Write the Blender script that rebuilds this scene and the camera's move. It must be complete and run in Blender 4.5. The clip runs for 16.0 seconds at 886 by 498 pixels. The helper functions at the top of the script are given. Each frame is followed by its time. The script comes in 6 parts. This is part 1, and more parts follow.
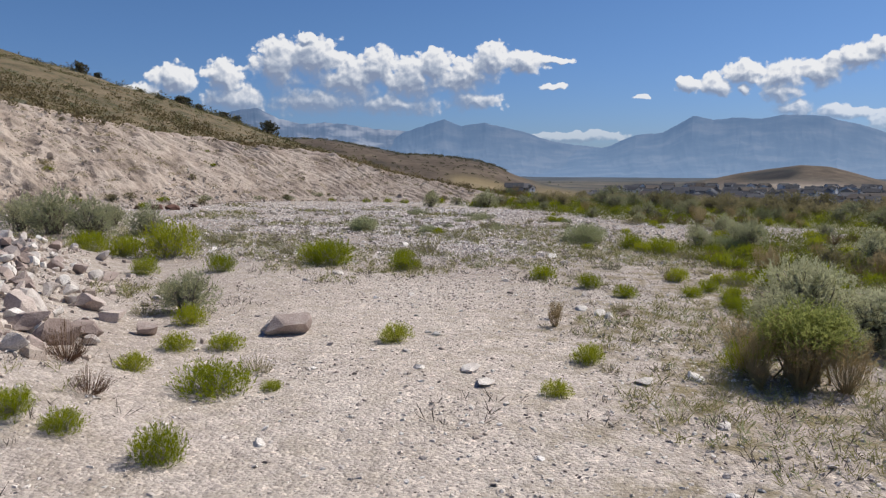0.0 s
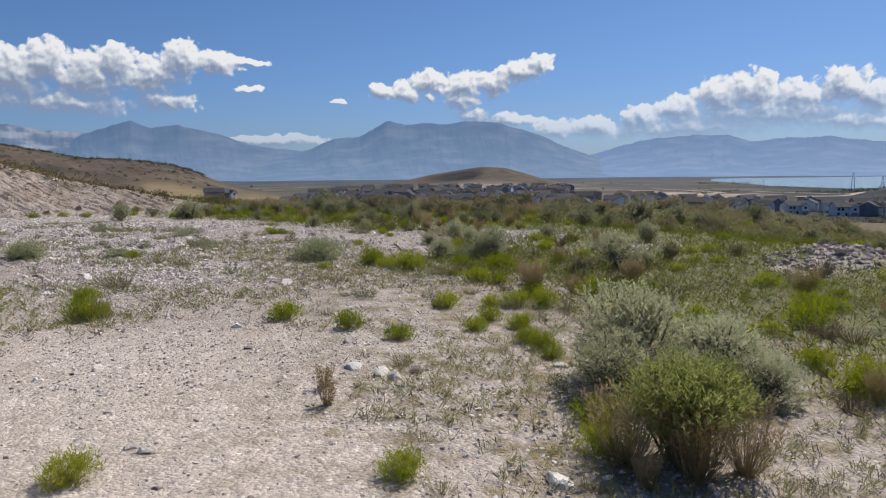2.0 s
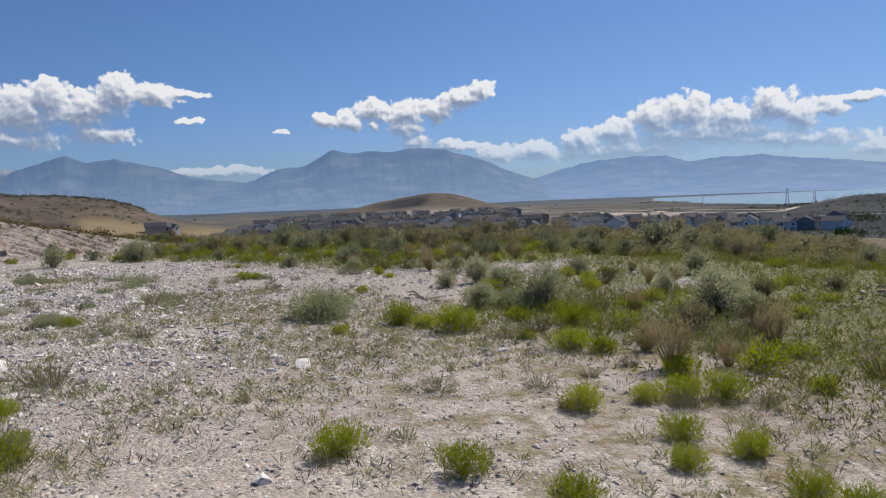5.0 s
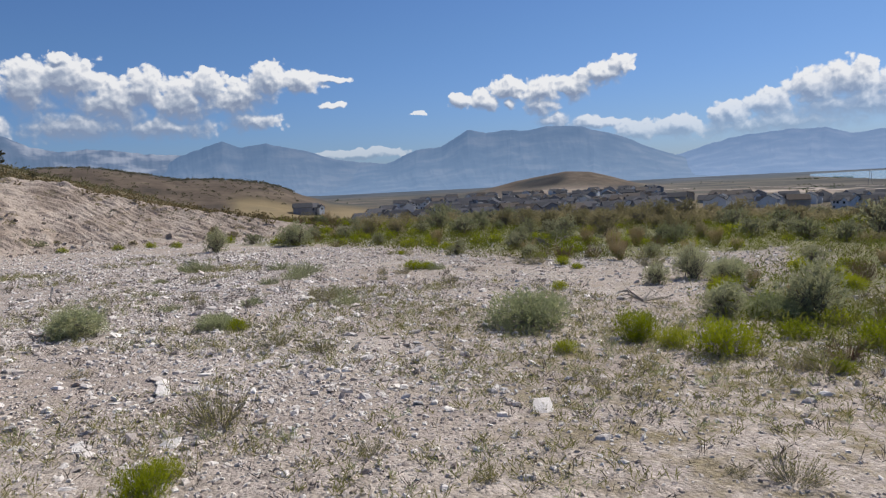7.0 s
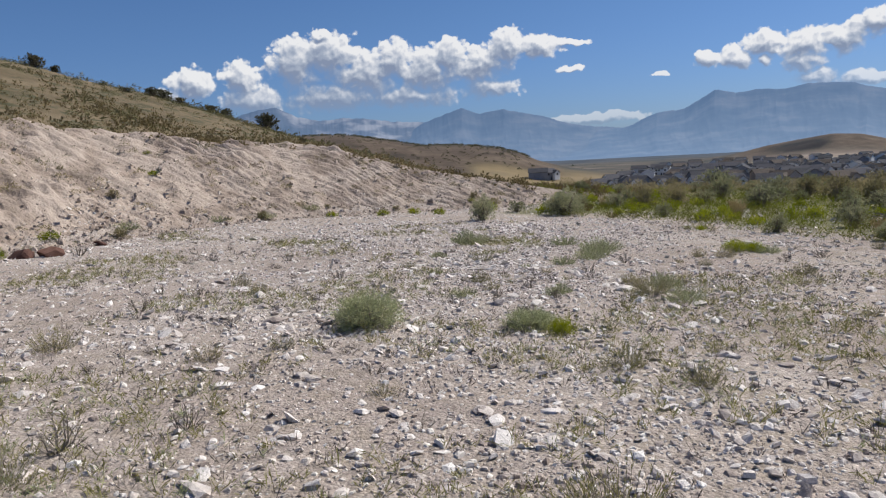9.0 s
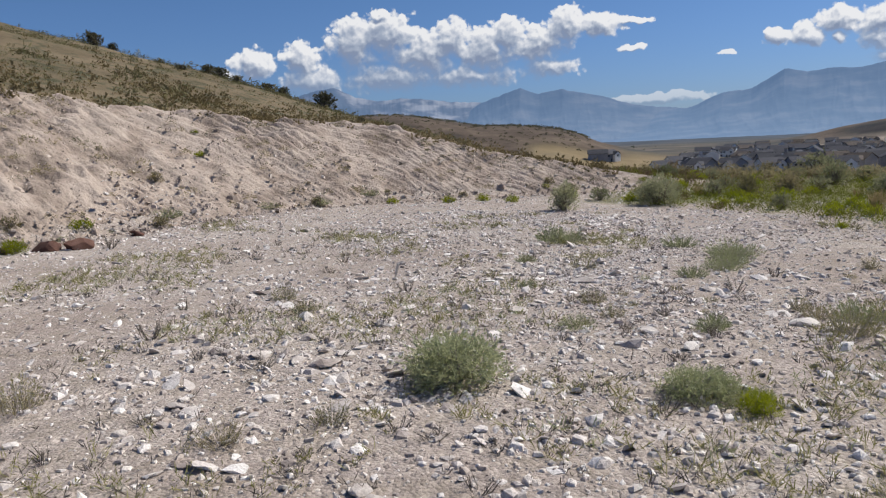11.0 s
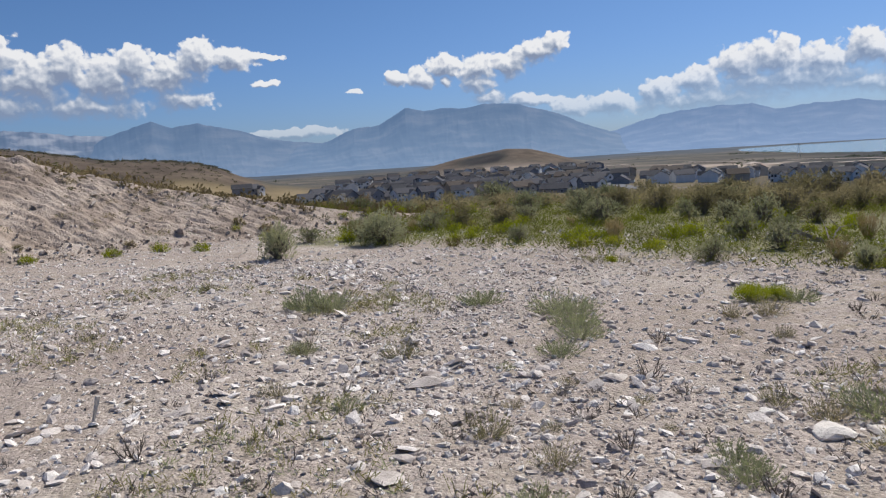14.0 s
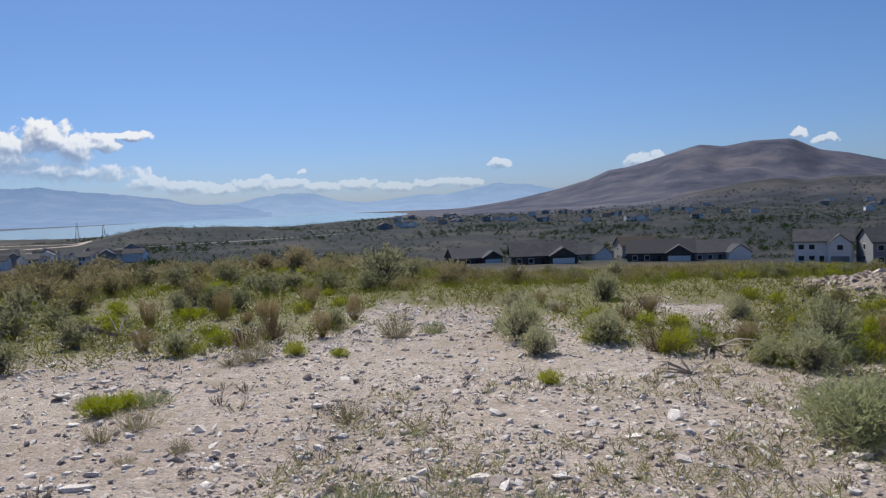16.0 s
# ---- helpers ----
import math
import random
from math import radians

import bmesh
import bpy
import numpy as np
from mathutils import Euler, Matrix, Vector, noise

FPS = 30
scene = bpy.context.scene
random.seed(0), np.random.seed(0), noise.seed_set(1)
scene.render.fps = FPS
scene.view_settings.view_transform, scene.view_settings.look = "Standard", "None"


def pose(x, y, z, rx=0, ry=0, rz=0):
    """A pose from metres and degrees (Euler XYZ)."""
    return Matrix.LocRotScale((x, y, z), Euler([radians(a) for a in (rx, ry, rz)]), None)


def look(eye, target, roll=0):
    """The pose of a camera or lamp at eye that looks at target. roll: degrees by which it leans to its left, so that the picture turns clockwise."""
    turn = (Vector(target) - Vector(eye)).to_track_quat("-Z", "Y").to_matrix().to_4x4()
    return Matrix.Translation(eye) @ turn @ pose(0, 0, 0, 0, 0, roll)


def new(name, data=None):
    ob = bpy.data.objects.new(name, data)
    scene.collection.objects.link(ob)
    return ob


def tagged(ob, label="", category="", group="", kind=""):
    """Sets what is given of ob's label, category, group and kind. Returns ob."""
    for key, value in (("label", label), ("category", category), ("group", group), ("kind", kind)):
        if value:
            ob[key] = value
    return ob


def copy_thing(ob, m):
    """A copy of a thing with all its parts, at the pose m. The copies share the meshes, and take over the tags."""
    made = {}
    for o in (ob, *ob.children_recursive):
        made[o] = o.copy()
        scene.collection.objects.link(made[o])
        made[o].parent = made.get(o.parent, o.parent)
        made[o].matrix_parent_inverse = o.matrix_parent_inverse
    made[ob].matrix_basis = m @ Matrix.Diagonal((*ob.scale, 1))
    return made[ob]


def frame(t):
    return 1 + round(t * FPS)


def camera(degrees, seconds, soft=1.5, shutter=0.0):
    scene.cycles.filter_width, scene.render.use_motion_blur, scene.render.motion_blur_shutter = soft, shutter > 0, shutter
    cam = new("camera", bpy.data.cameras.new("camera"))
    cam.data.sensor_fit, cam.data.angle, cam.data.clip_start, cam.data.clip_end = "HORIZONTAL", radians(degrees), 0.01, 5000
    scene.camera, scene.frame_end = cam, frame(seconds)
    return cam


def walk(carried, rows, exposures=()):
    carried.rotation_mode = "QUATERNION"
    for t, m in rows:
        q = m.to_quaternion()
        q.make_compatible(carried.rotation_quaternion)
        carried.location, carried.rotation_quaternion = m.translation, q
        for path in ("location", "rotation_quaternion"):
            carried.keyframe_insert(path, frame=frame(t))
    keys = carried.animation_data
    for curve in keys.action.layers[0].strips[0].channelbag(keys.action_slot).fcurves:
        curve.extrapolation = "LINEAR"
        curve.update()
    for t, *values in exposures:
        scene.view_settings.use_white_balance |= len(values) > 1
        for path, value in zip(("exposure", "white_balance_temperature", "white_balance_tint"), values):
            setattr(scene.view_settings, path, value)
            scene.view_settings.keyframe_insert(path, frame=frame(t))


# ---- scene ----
cam = camera(62.6, 16.0, soft=1.25)
PATH = [
    (0, (0.944, -0.383, 1.609), (1.063, 1.601, 1.388), 0.09),
    (0.5, (0.898, 0.237, 1.613), (1.262, 2.179, 1.302), -0.79),
    (1, (1.022, 0.885, 1.610), (1.624, 2.765, 1.288), -0.66),
    (1.5, (1.015, 1.520, 1.629), (1.800, 3.341, 1.363), -0.51),
    (2, (1.043, 2.103, 1.647), (1.926, 3.884, 1.432), -0.58),
    (2.5, (1.062, 2.724, 1.643), (1.991, 4.484, 1.446), -0.77),
    (3, (1.084, 3.297, 1.686), (2.037, 5.044, 1.486), -0.86),
    (3.5, (1.169, 3.945, 1.689), (2.147, 5.679, 1.496), -1.05),
    (3.7, (1.140, 4.165, 1.667), (2.128, 5.894, 1.484), -1.15),
    (5.8, (1.372, 6.814, 1.665), (2.387, 8.531, 1.522), -2.43),
    (6, (1.373, 7.024, 1.681), (2.336, 8.770, 1.522), -2.65),
    (6.5, (1.353, 7.647, 1.697), (2.179, 9.460, 1.526), -2.80),
    (7, (1.328, 8.275, 1.701), (2.002, 10.148, 1.515), -2.93),
    (7.5, (1.117, 8.857, 1.714), (1.646, 10.776, 1.511), -2.96),
    (8, (0.962, 9.518, 1.684), (1.333, 11.471, 1.464), -2.89),
    (8.5, (0.765, 10.176, 1.685), (0.974, 12.152, 1.453), -2.90),
    (9, (0.662, 10.761, 1.702), (0.713, 12.745, 1.455), -3.11),
    (9.5, (0.573, 11.405, 1.695), (0.498, 13.388, 1.452), -3.11),
    (9.7, (0.534, 11.616, 1.723), (0.422, 13.597, 1.470), -3.01),
    (11.8, (0.004, 14.142, 1.733), (-0.071, 16.119, 1.439), -2.51),
    (12, (-0.077, 14.397, 1.745), (-0.122, 16.376, 1.460), -2.51),
    (12.5, (-0.208, 14.988, 1.719), (-0.155, 16.970, 1.454), -3.11),
    (13, (-0.405, 15.611, 1.727), (-0.193, 17.583, 1.469), -3.50),
    (13.5, (-0.568, 16.143, 1.754), (-0.136, 18.079, 1.498), -3.88),
    (14, (-0.586, 16.750, 1.721), (0.236, 18.556, 1.468), -3.60),
    (14.5, (-0.581, 17.288, 1.750), (0.705, 18.802, 1.524), -3.22),
    (14.9, (-0.553, 17.661, 1.785), (1.027, 18.868, 1.567), -2.63),
    (15, (-0.519, 17.777, 1.753), (1.121, 18.904, 1.560), -2.88),
    (15.5, (-0.484, 18.244, 1.759), (1.385, 18.937, 1.600), -2.32),
    (16, (-0.458, 18.552, 1.774), (1.524, 18.791, 1.646), -2.24),
]
walk(cam, [(t, look(eye, target, roll)) for t, eye, target, roll in PATH], [(0, 0.0), (13.5, 0.0), (15, 0.04), (16, 0.08)])

# ---------------------------------------------------------------- light
SUN_AZ, SUN_EL = 65.0, 48.0
sun_data = bpy.data.lights.new("sun", "SUN")
sun_data.energy, sun_data.angle, sun_data.color = 5.0, radians(0.53), (1.0, 0.95, 0.87)
sun = new("sun", sun_data)
sun_way = Vector((math.sin(radians(SUN_AZ)) * math.cos(radians(SUN_EL)),
                  math.cos(radians(SUN_AZ)) * math.cos(radians(SUN_EL)), math.sin(radians(SUN_EL))))
sun.matrix_world = look(sun_way * 60, (0, 0, 0))

world = bpy.data.worlds.new("world")
scene.world = world
world.use_nodes = True
wt = world.node_tree
wt.nodes.clear()


def node(nt, kind, **sets):
    n = nt.nodes.new(kind)
    for key, value in sets.items():
        if key == "op":
            n.operation = value
        elif key == "label":
            n.label = value
    return n


def calc(nt, op, a, b=None, c=None):
    n = nt.nodes.new("ShaderNodeMath")
    n.operation = op
    for i, value in enumerate((a, b, c)):
        if value is None:
            continue
        if isinstance(value, (int, float)):
            n.inputs[i].default_value = value
        else:
            nt.links.new(value, n.inputs[i])
    return n.outputs[0]


def vcalc(nt, op, a, b):
    n = nt.nodes.new("ShaderNodeVectorMath")
    n.operation = op
    for i, value in enumerate((a, b)):
        if isinstance(value, tuple):
            n.inputs[i].default_value = value
        else:
            nt.links.new(value, n.inputs[i])
    return n.outputs["Value"] if op == "DOT_PRODUCT" else n.outputs[0]


def ramp(nt, fac, stops):
    n = nt.nodes.new("ShaderNodeValToRGB")
    while len(n.color_ramp.elements) < len(stops):
        n.color_ramp.elements.new(0.5)
    for e, (place, colour) in zip(n.color_ramp.elements, stops):
        e.position, e.color = place, (*colour, 1)
    nt.links.new(fac, n.inputs[0])
    return n.outputs[0]


def mix(nt, fac, a, b, blend="MIX"):
    n = nt.nodes.new("ShaderNodeMix")
    n.data_type, n.blend_type = "RGBA", blend
    for sock, value in ((n.inputs[0], fac), (n.inputs[6], a), (n.inputs[7], b)):
        if isinstance(value, tuple):
            sock.default_value = (*value, 1)
        elif isinstance(value, (int, float)):
            sock.default_value = value
        else:
            nt.links.new(value, sock)
    return n.outputs[2]


# cumulus heaps: compass angle, height above the horizon, half width, half height (degrees)
HEAP_WEST = [(-16.5, 6.3, 1.3, 1.0), (-18.5, 5.3, 1.2, 0.6), (-13.0, 6.4, 1.1, 1.3), (-12.3, 4.9, 2.0, 1.0),
             (-9.0, 7.5, 1.6, 1.6), (-6.4, 7.9, 2.0, 1.6), (-6.9, 9.6, 0.6, 0.35), (-3.5, 6.4, 2.5, 1.5),
             (-1.5, 7.4, 1.4, 1.3), (1.0, 6.3, 2.2, 1.6), (2.6, 7.6, 1.5, 1.2), (5.0, 6.8, 2.2, 1.1),
             (7.2, 8.1, 1.4, 1.2), (9.5, 8.0, 1.6, 0.8), (12.0, 8.05, 1.2, 0.2), (6.0, 5.1, 1.9, 0.6),
             (11.9, 6.1, 0.75, 0.22), (-6.0, 5.0, 4.0, 0.9), (0.0, 4.8, 4.0, 0.8), (18.6, 5.25, 0.5, 0.15)]
HEAP_MID = [(21.7, 6.1, 0.8, 0.5), (23.6, 5.9, 1.2, 0.7), (25.5, 6.8, 1.2, 0.75), (25.5, 5.6, 0.4, 0.4),
            (28.1, 6.4, 1.4, 0.9), (30.5, 6.5, 1.3, 0.8), (32.4, 7.4, 1.2, 0.7), (34.0, 8.0, 0.9, 0.6),
            (27.9, 5.2, 1.1, 0.6), (28.8, 4.1, 1.3, 0.5), (31.9, 3.9, 1.8, 0.35), (13.5, 2.4, 3.0, 0.35)]
HEAP_EAST = [(35.0, 2.9, 1.6, 0.7), (38.0, 3.1, 2.0, 0.7), (41.6, 3.7, 1.5, 0.8), (44.3, 4.3, 1.6, 0.9),
             (47.0, 5.0, 1.7, 1.2), (49.2, 5.3, 1.5, 1.3), (52.0, 4.8, 1.6, 1.1), (54.9, 5.3, 1.4, 1.2),
             (56.8, 4.5, 1.4, 1.0), (58.6, 5.1, 1.0, 0.6), (60.4, 5.55, 1.1, 0.3), (50.0, 3.7, 6.0, 0.9),
             (45.0, 2.9, 6.0, 0.7), (56.0, 3.0, 4.0, 0.6)]
HEAP_LOW = [(61.5, 2.2, 1.2, 0.5), (64.0, 1.8, 1.5, 0.4), (66.5, 1.6, 1.5, 0.35), (69.0, 1.9, 1.6, 0.45), (71.5, 1.8, 1.3, 0.35),
            (74.0, 1.5, 1.4, 0.3), (76.5, 1.6, 1.4, 0.35), (79.5, 1.4, 1.4, 0.3), (82.5, 1.5, 1.5, 0.3), (85.3, 1.5, 1.0, 0.25), (87.8, 2.9, 0.85, 0.3), (72.3, 2.8, 0.3, 0.22), (99.5, 2.4, 2.0, 0.5),
            (109.3, 3.9, 0.5, 0.35), (110.8, 3.4, 0.7, 0.25)]

cloud = bpy.data.node_groups.new("cloud_density", "ShaderNodeTree")
cloud.interface.new_socket("Place", in_out="INPUT", socket_type="NodeSocketVector")
cloud.interface.new_socket("Density", in_out="OUTPUT", socket_type="NodeSocketFloat")
gi, go = cloud.nodes.new("NodeGroupInput"), cloud.nodes.new("NodeGroupOutput")
warp = cloud.nodes.new("ShaderNodeTexNoise")
warp.inputs["Scale"].default_value, warp.inputs["Detail"].default_value = 0.9, 3.0
cloud.links.new(gi.outputs[0], warp.inputs["Vector"])
bent = vcalc(cloud, "ADD", gi.outputs[0], vcalc(cloud, "MULTIPLY", vcalc(cloud, "SUBTRACT", warp.outputs["Color"], (0.5, 0.5, 0.5)), (1.5, 0.9, 0)))
nearest = None
for a, e, ra, re_ in HEAP_WEST + HEAP_MID + HEAP_EAST + HEAP_LOW:
    off = vcalc(cloud, "MULTIPLY", vcalc(cloud, "SUBTRACT", bent, (a, e, 0)), (1 / ra, 1 / re_, 0))
    far = vcalc(cloud, "DOT_PRODUCT", off, off)
    nearest = far if nearest is None else calc(cloud, "SMOOTH_MIN", nearest, far, 0.25)
puff = cloud.nodes.new("ShaderNodeTexNoise")
puff.inputs["Scale"].default_value, puff.inputs["Detail"].default_value, puff.inputs["Roughness"].default_value = 0.75, 6.0, 0.55
cloud.links.new(gi.outputs[0], puff.inputs["Vector"])
depth = calc(cloud, "SUBTRACT", 1.46, calc(cloud, "SQRT", nearest))
depth = calc(cloud, "ADD", depth, calc(cloud, "MULTIPLY", calc(cloud, "SUBTRACT", puff.outputs["Fac"], 0.5), 1.35))
# round billows of two sizes
for size, push in ((0.95, 0.50), (2.3, 0.34)):
    lump = cloud.nodes.new("ShaderNodeTexVoronoi")
    lump.feature = "SMOOTH_F1"
    lump.inputs["Scale"].default_value, lump.inputs["Smoothness"].default_value = size, 0.35
    cloud.links.new(bent, lump.inputs["Vector"])
    depth = calc(cloud, "ADD", depth, calc(cloud, "MULTIPLY", calc(cloud, "SUBTRACT", 0.45, lump.outputs["Distance"]), push))
cloud.links.new(depth, go.inputs[0])

way = wt.nodes.new("ShaderNodeTexCoord")
split = wt.nodes.new("ShaderNodeSeparateXYZ")
wt.links.new(way.outputs["Generated"], split.inputs[0])
deg = 180 / math.pi
az_deg = calc(wt, "MULTIPLY", calc(wt, "ARCTAN2", split.outputs[0], split.outputs[1]), deg)
el_deg = calc(wt, "MULTIPLY", calc(wt, "ARCSINE", split.outputs[2]), deg)
joined = wt.nodes.new("ShaderNodeCombineXYZ")
wt.links.new(az_deg, joined.inputs[0])
wt.links.new(el_deg, joined.inputs[1])
dens = []
for shift in ((0, 0, 0), (0.16, 0.30, 0), (0.35, 1.1, 0), (0.5, 2.3, 0)):
    grp = wt.nodes.new("ShaderNodeGroup")
    grp.node_tree = cloud
    wt.links.new(vcalc(wt, "ADD", joined.outputs[0], shift), grp.inputs[0])
    dens.append(grp.outputs[0])
# the cloud mass between a place and the light above dims it; bases fray out into the air
mass = calc(wt, "MULTIPLY", calc(wt, "MAXIMUM", dens[1], 0.0), 0.30)
mass = calc(wt, "ADD", mass, calc(wt, "MULTIPLY", calc(wt, "MAXIMUM", dens[2], 0.0), 0.50))
mass = calc(wt, "ADD", mass, calc(wt, "MULTIPLY", calc(wt, "MAXIMUM", dens[3], 0.0), 0.36))
cover = wt.nodes.new("ShaderNodeMapRange")
cover.interpolation_type = "SMOOTHSTEP"
cover.inputs[1].default_value = 0.02
wt.links.new(calc(wt, "ADD", 0.26, calc(wt, "MULTIPLY", mass, 0.95)), cover.inputs[2])
wt.links.new(dens[0], cover.inputs[0])
lit = calc(wt, "EXPONENT", calc(wt, "MULTIPLY", mass, -2.1))
lit = calc(wt, "ADD", lit, calc(wt, "MULTIPLY", calc(wt, "SUBTRACT", dens[0], dens[1]), 0.85))
lit_colour = ramp(wt, lit, [(0.05, (0.25, 0.30, 0.42)), (0.38, (0.40, 0.455, 0.56)), (0.68, (0.64, 0.67, 0.74)), (1.05, (0.90, 0.90, 0.91))])
sky = wt.nodes.new("ShaderNodeTexSky")
sky.sky_type, sky.sun_disc = "NISHITA", False
sky.sun_elevation, sky.sun_rotation = radians(SUN_EL), radians(SUN_AZ)
sky.air_density, sky.dust_density, sky.ozone_density = 1.0, 0.45, 3.0
sky_back = wt.nodes.new("ShaderNodeBackground")
sky_back.inputs[1].default_value = 0.062
tint = wt.nodes.new("ShaderNodeMapRange")
tint.inputs[1].default_value, tint.inputs[2].default_value = 0.0, 11.0
wt.links.new(el_deg, tint.inputs[0])
wt.links.new(mix(wt, 1.0, sky.outputs[0], mix(wt, tint.outputs[0], (0.62, 0.84, 1.42), (0.67, 0.91, 1.30)), "MULTIPLY"), sky_back.inputs[0])
cloud_back = wt.nodes.new("ShaderNodeBackground")
cloud_back.inputs[1].default_value = 0.95
wt.links.new(lit_colour, cloud_back.inputs[0])
sky_mix = wt.nodes.new("ShaderNodeMixShader")
air = wt.nodes.new("ShaderNodeMapRange")
air.interpolation_type = "SMOOTHSTEP"
air.inputs[1].default_value, air.inputs[2].default_value, air.inputs[3].default_value, air.inputs[4].default_value = 0.8, 6.8, 0.30, 0.95
wt.links.new(el_deg, air.inputs[0])
wt.links.new(calc(wt, "MULTIPLY", cover.outputs[0], air.outputs[0]), sky_mix.inputs[0])
wt.links.new(sky_back.outputs[0], sky_mix.inputs[1])
wt.links.new(cloud_back.outputs[0], sky_mix.inputs[2])
world_out = wt.nodes.new("ShaderNodeOutputWorld")
wt.links.new(sky_mix.outputs[0], world_out.inputs[0])

# ---------------------------------------------------------------- materials


def material(name, stops, scale=4.0, rough=0.9, bump=0.2, fine=40.0, spread=0.35, mottle=None, metal=0.0, vary=0.0, emit=None, deep=0.02):
    """A rough natural surface: broad patches from stops, fine grain laid over, a bump of both. vary: change from object to object."""
    m = bpy.data.materials.new(name)
    m.use_nodes = True
    nt = m.node_tree
    bsdf = nt.nodes["Principled BSDF"]
    geo = nt.nodes.new("ShaderNodeNewGeometry")
    broad = nt.nodes.new("ShaderNodeTexNoise")
    broad.inputs["Scale"].default_value, broad.inputs["Detail"].default_value = scale, 6
    grain = nt.nodes.new("ShaderNodeTexNoise")
    grain.inputs["Scale"].default_value, grain.inputs["Detail"].default_value = fine, 4
    for n in (broad, grain):
        nt.links.new(geo.outputs["Position"], n.inputs["Vector"])
    fac = broad.outputs["Fac"]
    if vary:
        info = nt.nodes.new("ShaderNodeObjectInfo")
        fac = calc(nt, "ADD", fac, calc(nt, "MULTIPLY", calc(nt, "SUBTRACT", info.outputs["Random"], 0.5), vary))
    colour = ramp(nt, fac, stops)
    shade = calc(nt, "ADD", 1 - spread / 2, calc(nt, "MULTIPLY", grain.outputs["Fac"], spread))
    colour = mix(nt, 1.0, colour, ramp(nt, shade, [(0, (0, 0, 0)), (1, (1, 1, 1))]), "MULTIPLY")
    nt.links.new(colour, bsdf.inputs["Base Color"])
    bsdf.inputs["Roughness"].default_value, bsdf.inputs["Metallic"].default_value = rough, metal
    bsdf.inputs["Specular IOR Level"].default_value = 0.2
    if bump:
        b = nt.nodes.new("ShaderNodeBump")
        b.inputs["Strength"].default_value, b.inputs["Distance"].default_value = bump, deep
        nt.links.new(calc(nt, "ADD", broad.outputs["Fac"], grain.outputs["Fac"]), b.inputs["Height"])
        nt.links.new(b.outputs[0], bsdf.inputs["Normal"])
    if emit:
        bsdf.inputs["Emission Color"].default_value, bsdf.inputs["Emission Strength"].default_value = (*emit[:3], 1), emit[3]
    return m


# ---------------------------------------------------------------- the lie of the land


def lattice(ix, iy, seed):
    n = np.sin(ix * 127.1 + iy * 311.7 + seed * 74.7) * 43758.5453
    return n - np.floor(n)


def vnoise(x, y, seed=0):
    x, y = np.asarray(x, float), np.asarray(y, float)
    ix, iy = np.floor(x), np.floor(y)
    fx, fy = x - ix, y - iy
    fx, fy = fx * fx * (3 - 2 * fx), fy * fy * (3 - 2 * fy)
    a, b = lattice(ix, iy, seed), lattice(ix + 1, iy, seed)
    c, d = lattice(ix, iy + 1, seed), lattice(ix + 1, iy + 1, seed)
    return a + (b - a) * fx + (c - a) * fy + (a - b - c + d) * fx * fy - 0.5


def fbm(x, y, octaves=5, seed=0, gain=0.5):
    total, amp = 0.0, 1.0
    for i in range(octaves):
        total = total + amp * vnoise(x * 2 ** i, y * 2 ** i, seed + i)
        amp *= gain
    return total


def smooth(a, b, x):
    t = np.clip((x - a) / (b - a), 0, 1)
    return t * t * (3 - 2 * t)


def rise(el, r):
    """Height seen at el degrees above the level from eye height, r metres away."""
    return 1.6 + r * np.tan(np.radians(el))


# the toe of the cut bank, as a line on the plan that bends round the back of the pad
TOE = np.array([(-24, -8), (-12.5, 17.4), (-8.8, 25.5), (-5.6, 31.4), (-2.0, 34.3), (2.5, 36.0), (6.5, 37.4), (16, 41)], float)
TOE_LINE = np.stack([np.interp(np.linspace(0, 7, 420), range(8), TOE[:, k]) for k in (0, 1)], 1)
for _ in range(60):
    TOE_LINE[1:-1] = (TOE_LINE[:-2] + 2 * TOE_LINE[1:-1] + TOE_LINE[2:]) / 4
TOE_WAY = np.gradient(TOE_LINE, axis=0)
TOE_WAY = TOE_WAY / np.linalg.norm(TOE_WAY, axis=1, keepdims=True)
TOE_U = np.concatenate([[0], np.cumsum(np.linalg.norm(np.diff(TOE_LINE, axis=0), axis=1))])
TOE_U = TOE_U - TOE_U[np.argmin(np.linalg.norm(TOE_LINE - TOE[3], axis=1))]
BANK_SLOPE = 0.58


def along_bank(x, y):
    """u along the toe of the cut bank, v up into the hill."""
    x, y = np.broadcast_arrays(np.asarray(x, float), np.asarray(y, float))
    fx, fy = x.ravel(), y.ravel()
    u, v = np.zeros(fx.size), np.full(fx.size, -99.0)
    close = np.nonzero(np.hypot(fx, fy - 14) < 175)[0]
    for k in range(0, close.size, 20000):
        c = close[k:k + 20000]
        n = ((fx[c, None] - TOE_LINE[None, :, 0]) ** 2 + (fy[c, None] - TOE_LINE[None, :, 1]) ** 2).argmin(1)
        dx, dy = fx[c] - TOE_LINE[n, 0], fy[c] - TOE_LINE[n, 1]
        u[c] = TOE_U[n] + dx * TOE_WAY[n, 0] + dy * TOE_WAY[n, 1]
        v[c] = -dx * TOE_WAY[n, 1] + dy * TOE_WAY[n, 0]
    return u.reshape(x.shape), v.reshape(x.shape)


def bank_place(u, v):
    """The plan's x and y for a place u along the toe and v up the bank."""
    px, py = np.interp(u, TOE_U, TOE_LINE[:, 0]), np.interp(u, TOE_U, TOE_LINE[:, 1])
    wx, wy = np.interp(u, TOE_U, TOE_WAY[:, 0]), np.interp(u, TOE_U, TOE_WAY[:, 1])
    return px - wy * v, py + wx * v


